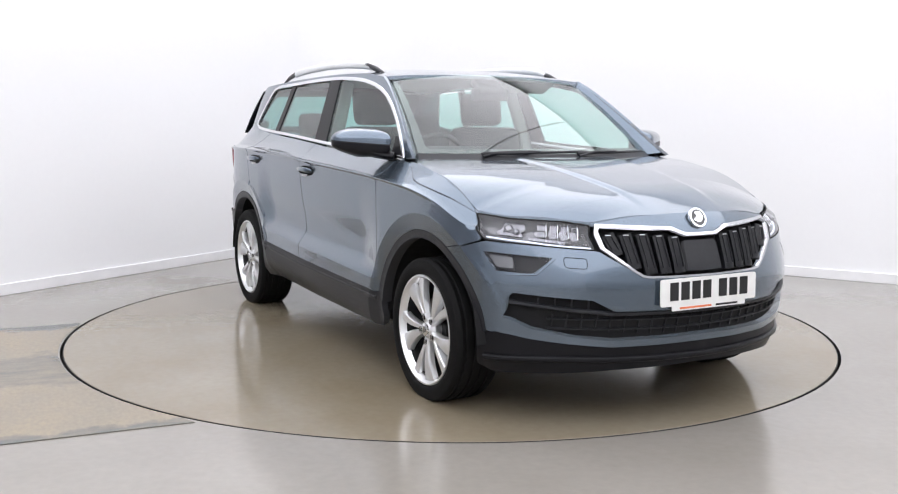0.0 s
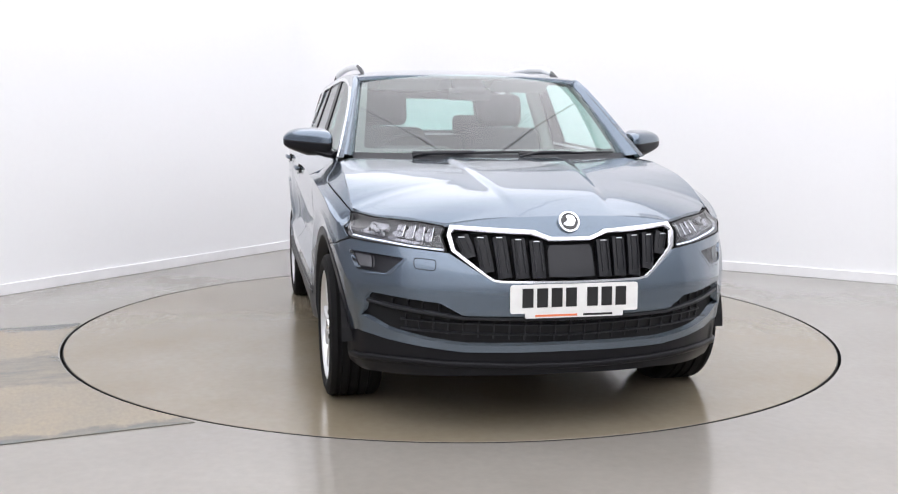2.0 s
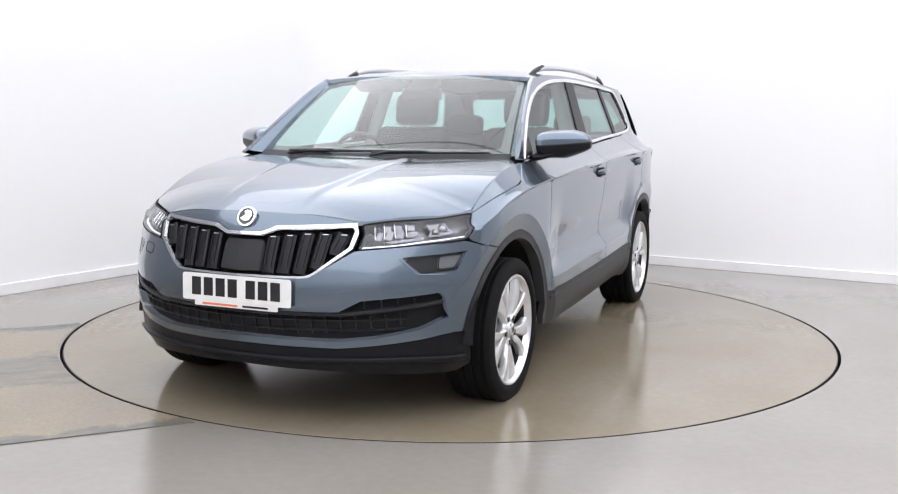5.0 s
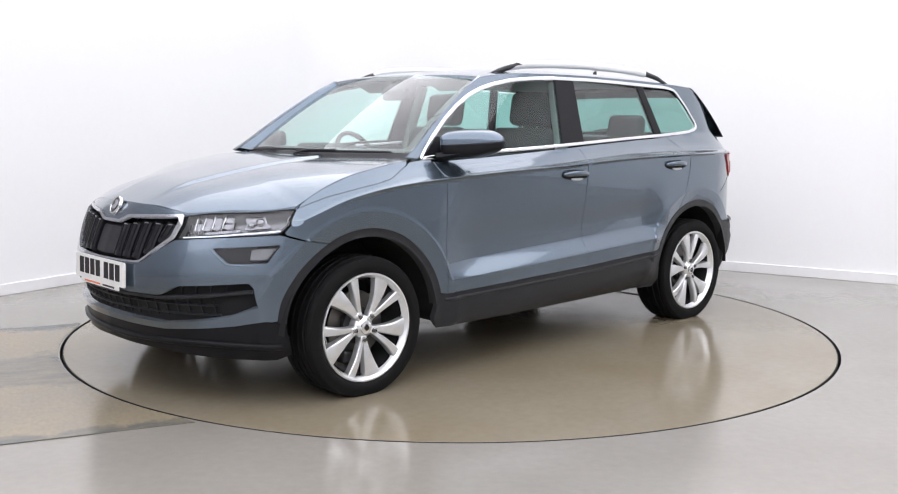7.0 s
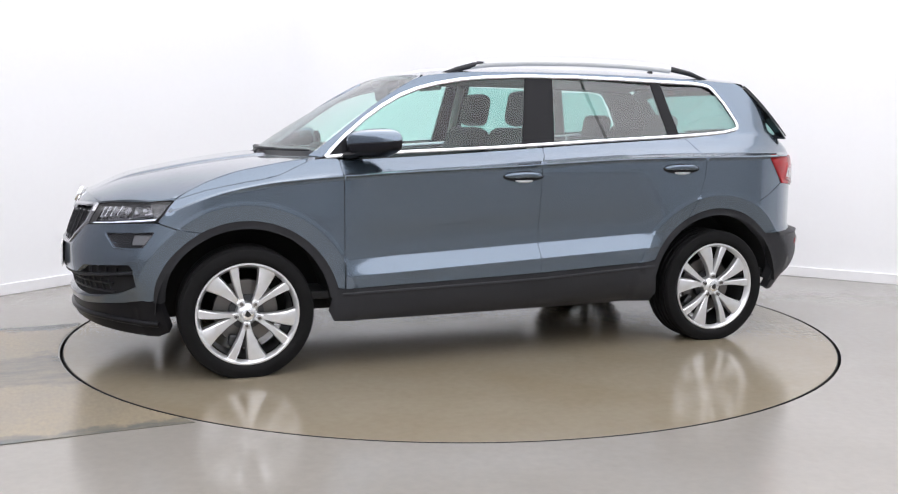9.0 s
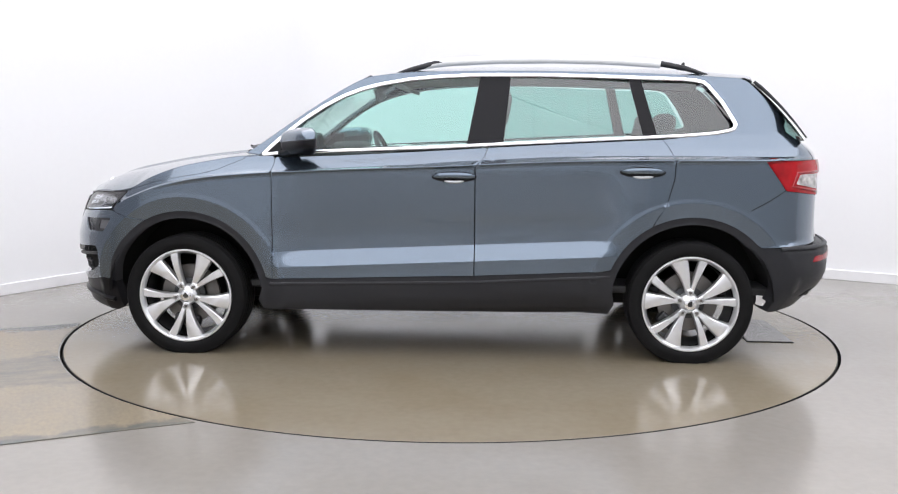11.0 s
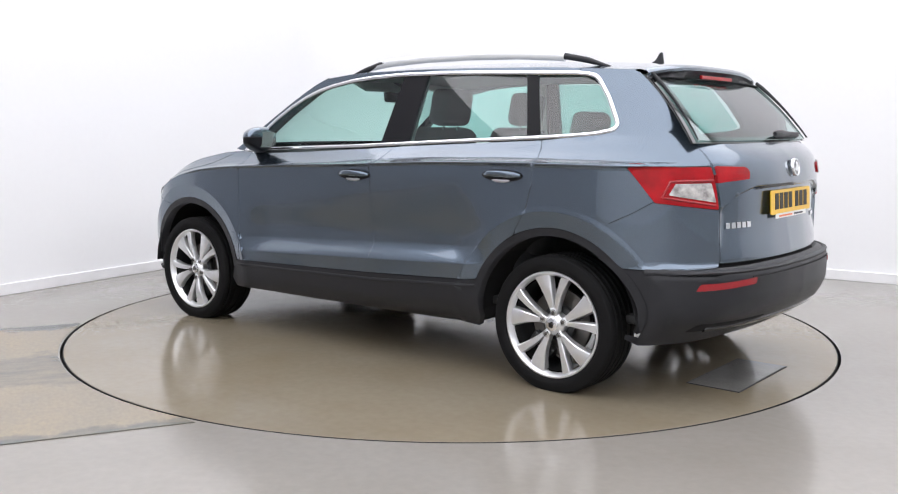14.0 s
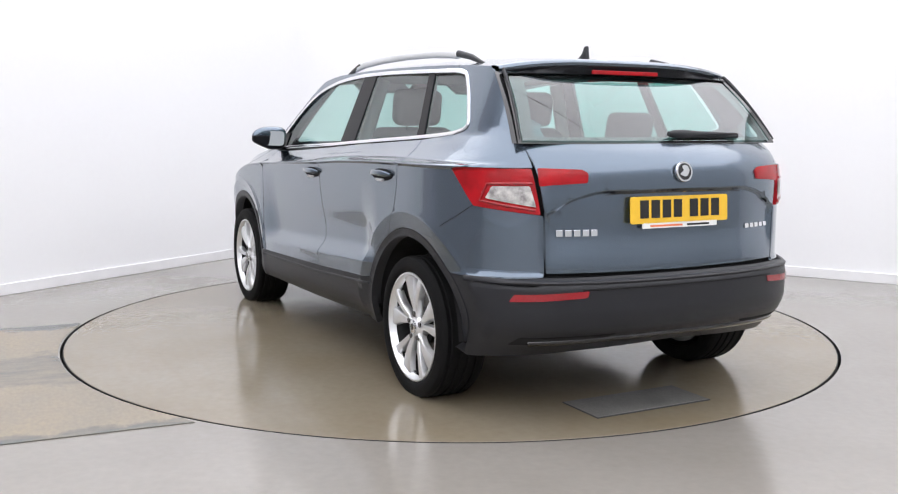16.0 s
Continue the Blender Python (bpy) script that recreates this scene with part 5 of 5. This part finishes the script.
        for q in qs:
            c = roof(np.array(x + .055 * abs(q) ** 3 * (1 if x < -1.6 else 0)), np.array(q * .985))
            pts.append(bm.verts.new((float(c[0]), float(c[1]), float(c[2]) + dz)))
        rows.append(pts)
    for a, b in zip(rows, rows[1:]):
        for k in range(len(qs) - 1):
            bm.faces.new((a[k], a[k + 1], b[k + 1], b[k]))
    bmesh.ops.recalc_face_normals(bm, faces=bm.faces)
    edge = [v.co.copy() for v in rows[-1]]
    sp = smooth(part("roof_spoiler", bm, PAINT, car, "painted roof spoiler with black underside"), 50)
    up = []
    for e, q in zip(edge, qs):
        g = Vector(TAILGLASS(np.array(float(q)), np.array(.93)).tolist())
        up.append([bu.verts.new(e), bu.verts.new(e + Vector((.012, 0, -.012))), bu.verts.new(g + Vector((-.012, 0, .006))), bu.verts.new(g)])
    for a, b in zip(up, up[1:]):
        for k in range(3):
            bu.faces.new((a[k], b[k], b[k + 1], a[k + 1]))
    bmesh.ops.recalc_face_normals(bu, faces=bu.faces)
    smooth(part("spoiler_underside", bu, CLADDING, sp), 50)
    box("high_stop_lamp", (.36, .012, .018), pose(-1.688, 0, 1.450, 0, 0, 90) , REDLENS, sp, bevel=.003, label="red high stop lamp")
    for s in (1, -1):
        pts = [Vector(TAILGLASS(np.array(s * .99), np.array(t)).tolist()) + Vector((-.012, s * .004, .006)) for t in (1.0, .9, .75, .6, .45, .3, .15, .02)]
        smooth(part("spoiler_fin", tube(pts, .006, .008, 8, taper=[1.0, 1.3, 1.1, .9, .75, .65, .55, .5]), CLADDING, sp), 60)
    # antenna fin
    prof = [(-1.29, 1.517), (-1.33, 1.532), (-1.362, 1.552), (-1.384, 1.588), (-1.396, 1.590), (-1.400, 1.555), (-1.41, 1.510)]
    smooth(part("antenna_fin", prism(prof, .022, Matrix(((1, 0, 0, 0), (0, 0, -1, 0), (0, 1, 0, 0), (0, 0, 0, 1))), .006), CLADDING, car), 50)


# ------------------------------------------------------------------ the car: cabin
def soft_box(name, size, m, mat, parent, round_=.05, label=""):
    return smooth(box(name, size, m, mat, parent, bevel=round_, seg=4, label=label), 60)


def build_cabin():
    box("cabin_floor", (2.9, 1.5, .04), pose(-.35, 0, .36), DASH, car, bevel=.01)
    lining = [(.30, -.93), (.30, .93), (-1.55, .93), (-1.55, -.93)]
    panel("headliner", roof, lining, BEIGE, car, off=-.03, h=.12, thick=.01)
    # dashboard, binnacle, steering wheel on the right-hand side
    soft_box("dashboard", (.50, 1.36, .22), pose(.80, 0, .93, 0, 6, 0), DASH, car, .07)
    soft_box("instrument_hood", (.20, .38, .09), pose(.63, -.36, 1.06), DASH, car, .035)
    ring = []
    m = Matrix.Translation((.40, -.36, 1.0)) @ Matrix.Rotation(radians(-65), 4, "Y")
    for k in range(33):
        a = 2 * math.pi * k / 32
        ring.append(m @ Vector((.18 * math.cos(a), .18 * math.sin(a), 0)))
    sw = smooth(part("steering_wheel", tube(ring, .014, .014, 8, up=m.to_3x3() @ Vector((0, 0, 1)), cap=False), DASH, car), 60)
    box("wheel_boss", (.10, .26, .05), m @ Matrix.Translation((0, 0, .02)), DASH, sw, bevel=.02)
    # front seats
    for s in (1, -1):
        soft_box("seat_cushion", (.50, .50, .16), pose(.12, s * .37, .58, 0, -8, 0), CLOTH, car, .06)
        bk = soft_box("seat_back", (.15, .50, .66), pose(-.20, s * .37, .88, 0, -16, 0), CLOTH, car, .065)
        soft_box("headrest", (.11, .28, .20), pose(-.325, s * .37, 1.31, 0, -10, 0), CLOTH, car, .045)
        for d in (-.06, .06):
            part("headrest_post", tube([Vector((-.31, s * .37 + d, 1.14)), Vector((-.325, s * .37 + d, 1.26))], .007, .007, 8), CHROME, bk)
    soft_box("rear_bench", (.50, 1.30, .18), pose(-.78, 0, .58, 0, -6, 0), CLOTH, car, .06)
    soft_box("rear_backrest", (.14, 1.30, .58), pose(-1.10, 0, .86, 0, -18, 0), CLOTH, car, .06)
    for y in (.40, -.40):
        soft_box("headrest", (.10, .26, .17), pose(-1.22, y, 1.20, 0, -12, 0), CLOTH, car, .04)
    soft_box("parcel_shelf", (.55, 1.25, .04), pose(-1.52, 0, 1.02), DASH, car, .015)
    box("boot_wall", (.04, 1.2, .5), pose(-1.86, 0, .80), DASH, car, bevel=.01)
    # door linings close the cabin's sides below the glass
    for s in (1, -1):
        soft_box("door_lining", (1.74, .07, .62), pose(.0, s * .735, .76, 4 * s, 0, 0), DASH, car, .03)
        pts = [Vector((-.30, s * .565, 1.46)), Vector((-.27, s * .625, 1.25)), Vector((-.25, s * .68, 1.05))]
        smooth(part("b_pillar_lining", tube(pts, .022, .045, 10, up=Vector((0, 1, 0))), BEIGE, car), 60)
        soft_box("sun_visor", (.02, .34, .14), pose(.27, s * .32, 1.44, 0, 65, 0), BEIGE, car, .008)
    soft_box("interior_mirror", (.03, .24, .07), pose(.40, 0, 1.385, 0, 8, 0), DASH, car, .02)
    soft_box("sensor_housing", (.12, .18, .04), pose(.375, 0, 1.428, 0, 30, 0), DASH, car, .02)
    for ob in car.children_recursive:
        if ob.name.split(".")[0] in ("front_side_window", "rear_side_window", "quarter_window"):
            ob.visible_shadow = False


build_tail()
build_cabin()


# ------------------------------------------------------------------ what turns
TURNING = ((0.0, -61.07), (0.5, -62.83), (1.0, -66.4), (1.5, -71.31), (2.0, -77.36), (2.5, -83.32), (3.0, -89.3), (3.5, -95.29), (4.0, -101.28), (4.5, -107.24), (5.0, -113.2),
           (5.5, -119.08), (6.0, -124.93), (6.5, -130.76), (7.0, -136.61), (7.5, -142.46), (8.0, -148.31), (8.5, -154.13), (9.0, -159.99), (9.5, -165.86), (10.0, -171.71),
           (10.5, -177.55), (11.0, -183.37), (11.5, -189.18), (12.0, -195.03), (12.5, -200.91), (13.0, -206.77), (13.5, -212.63), (14.0, -218.48), (14.5, -224.36), (15.0, -230.29), (15.5, -236.21), (16.0, -242.2))
CAR_X, CAR_Y = 0.033, 0.002


def motions():
    turn = lambda a: pose(0, 0, 0, 0, 0, a)
    walk(table, [(t, turn(a)) for t, a in TURNING])
    walk(car, [(t, turn(a) @ pose(CAR_X, CAR_Y, 0)) for t, a in TURNING])


motions()
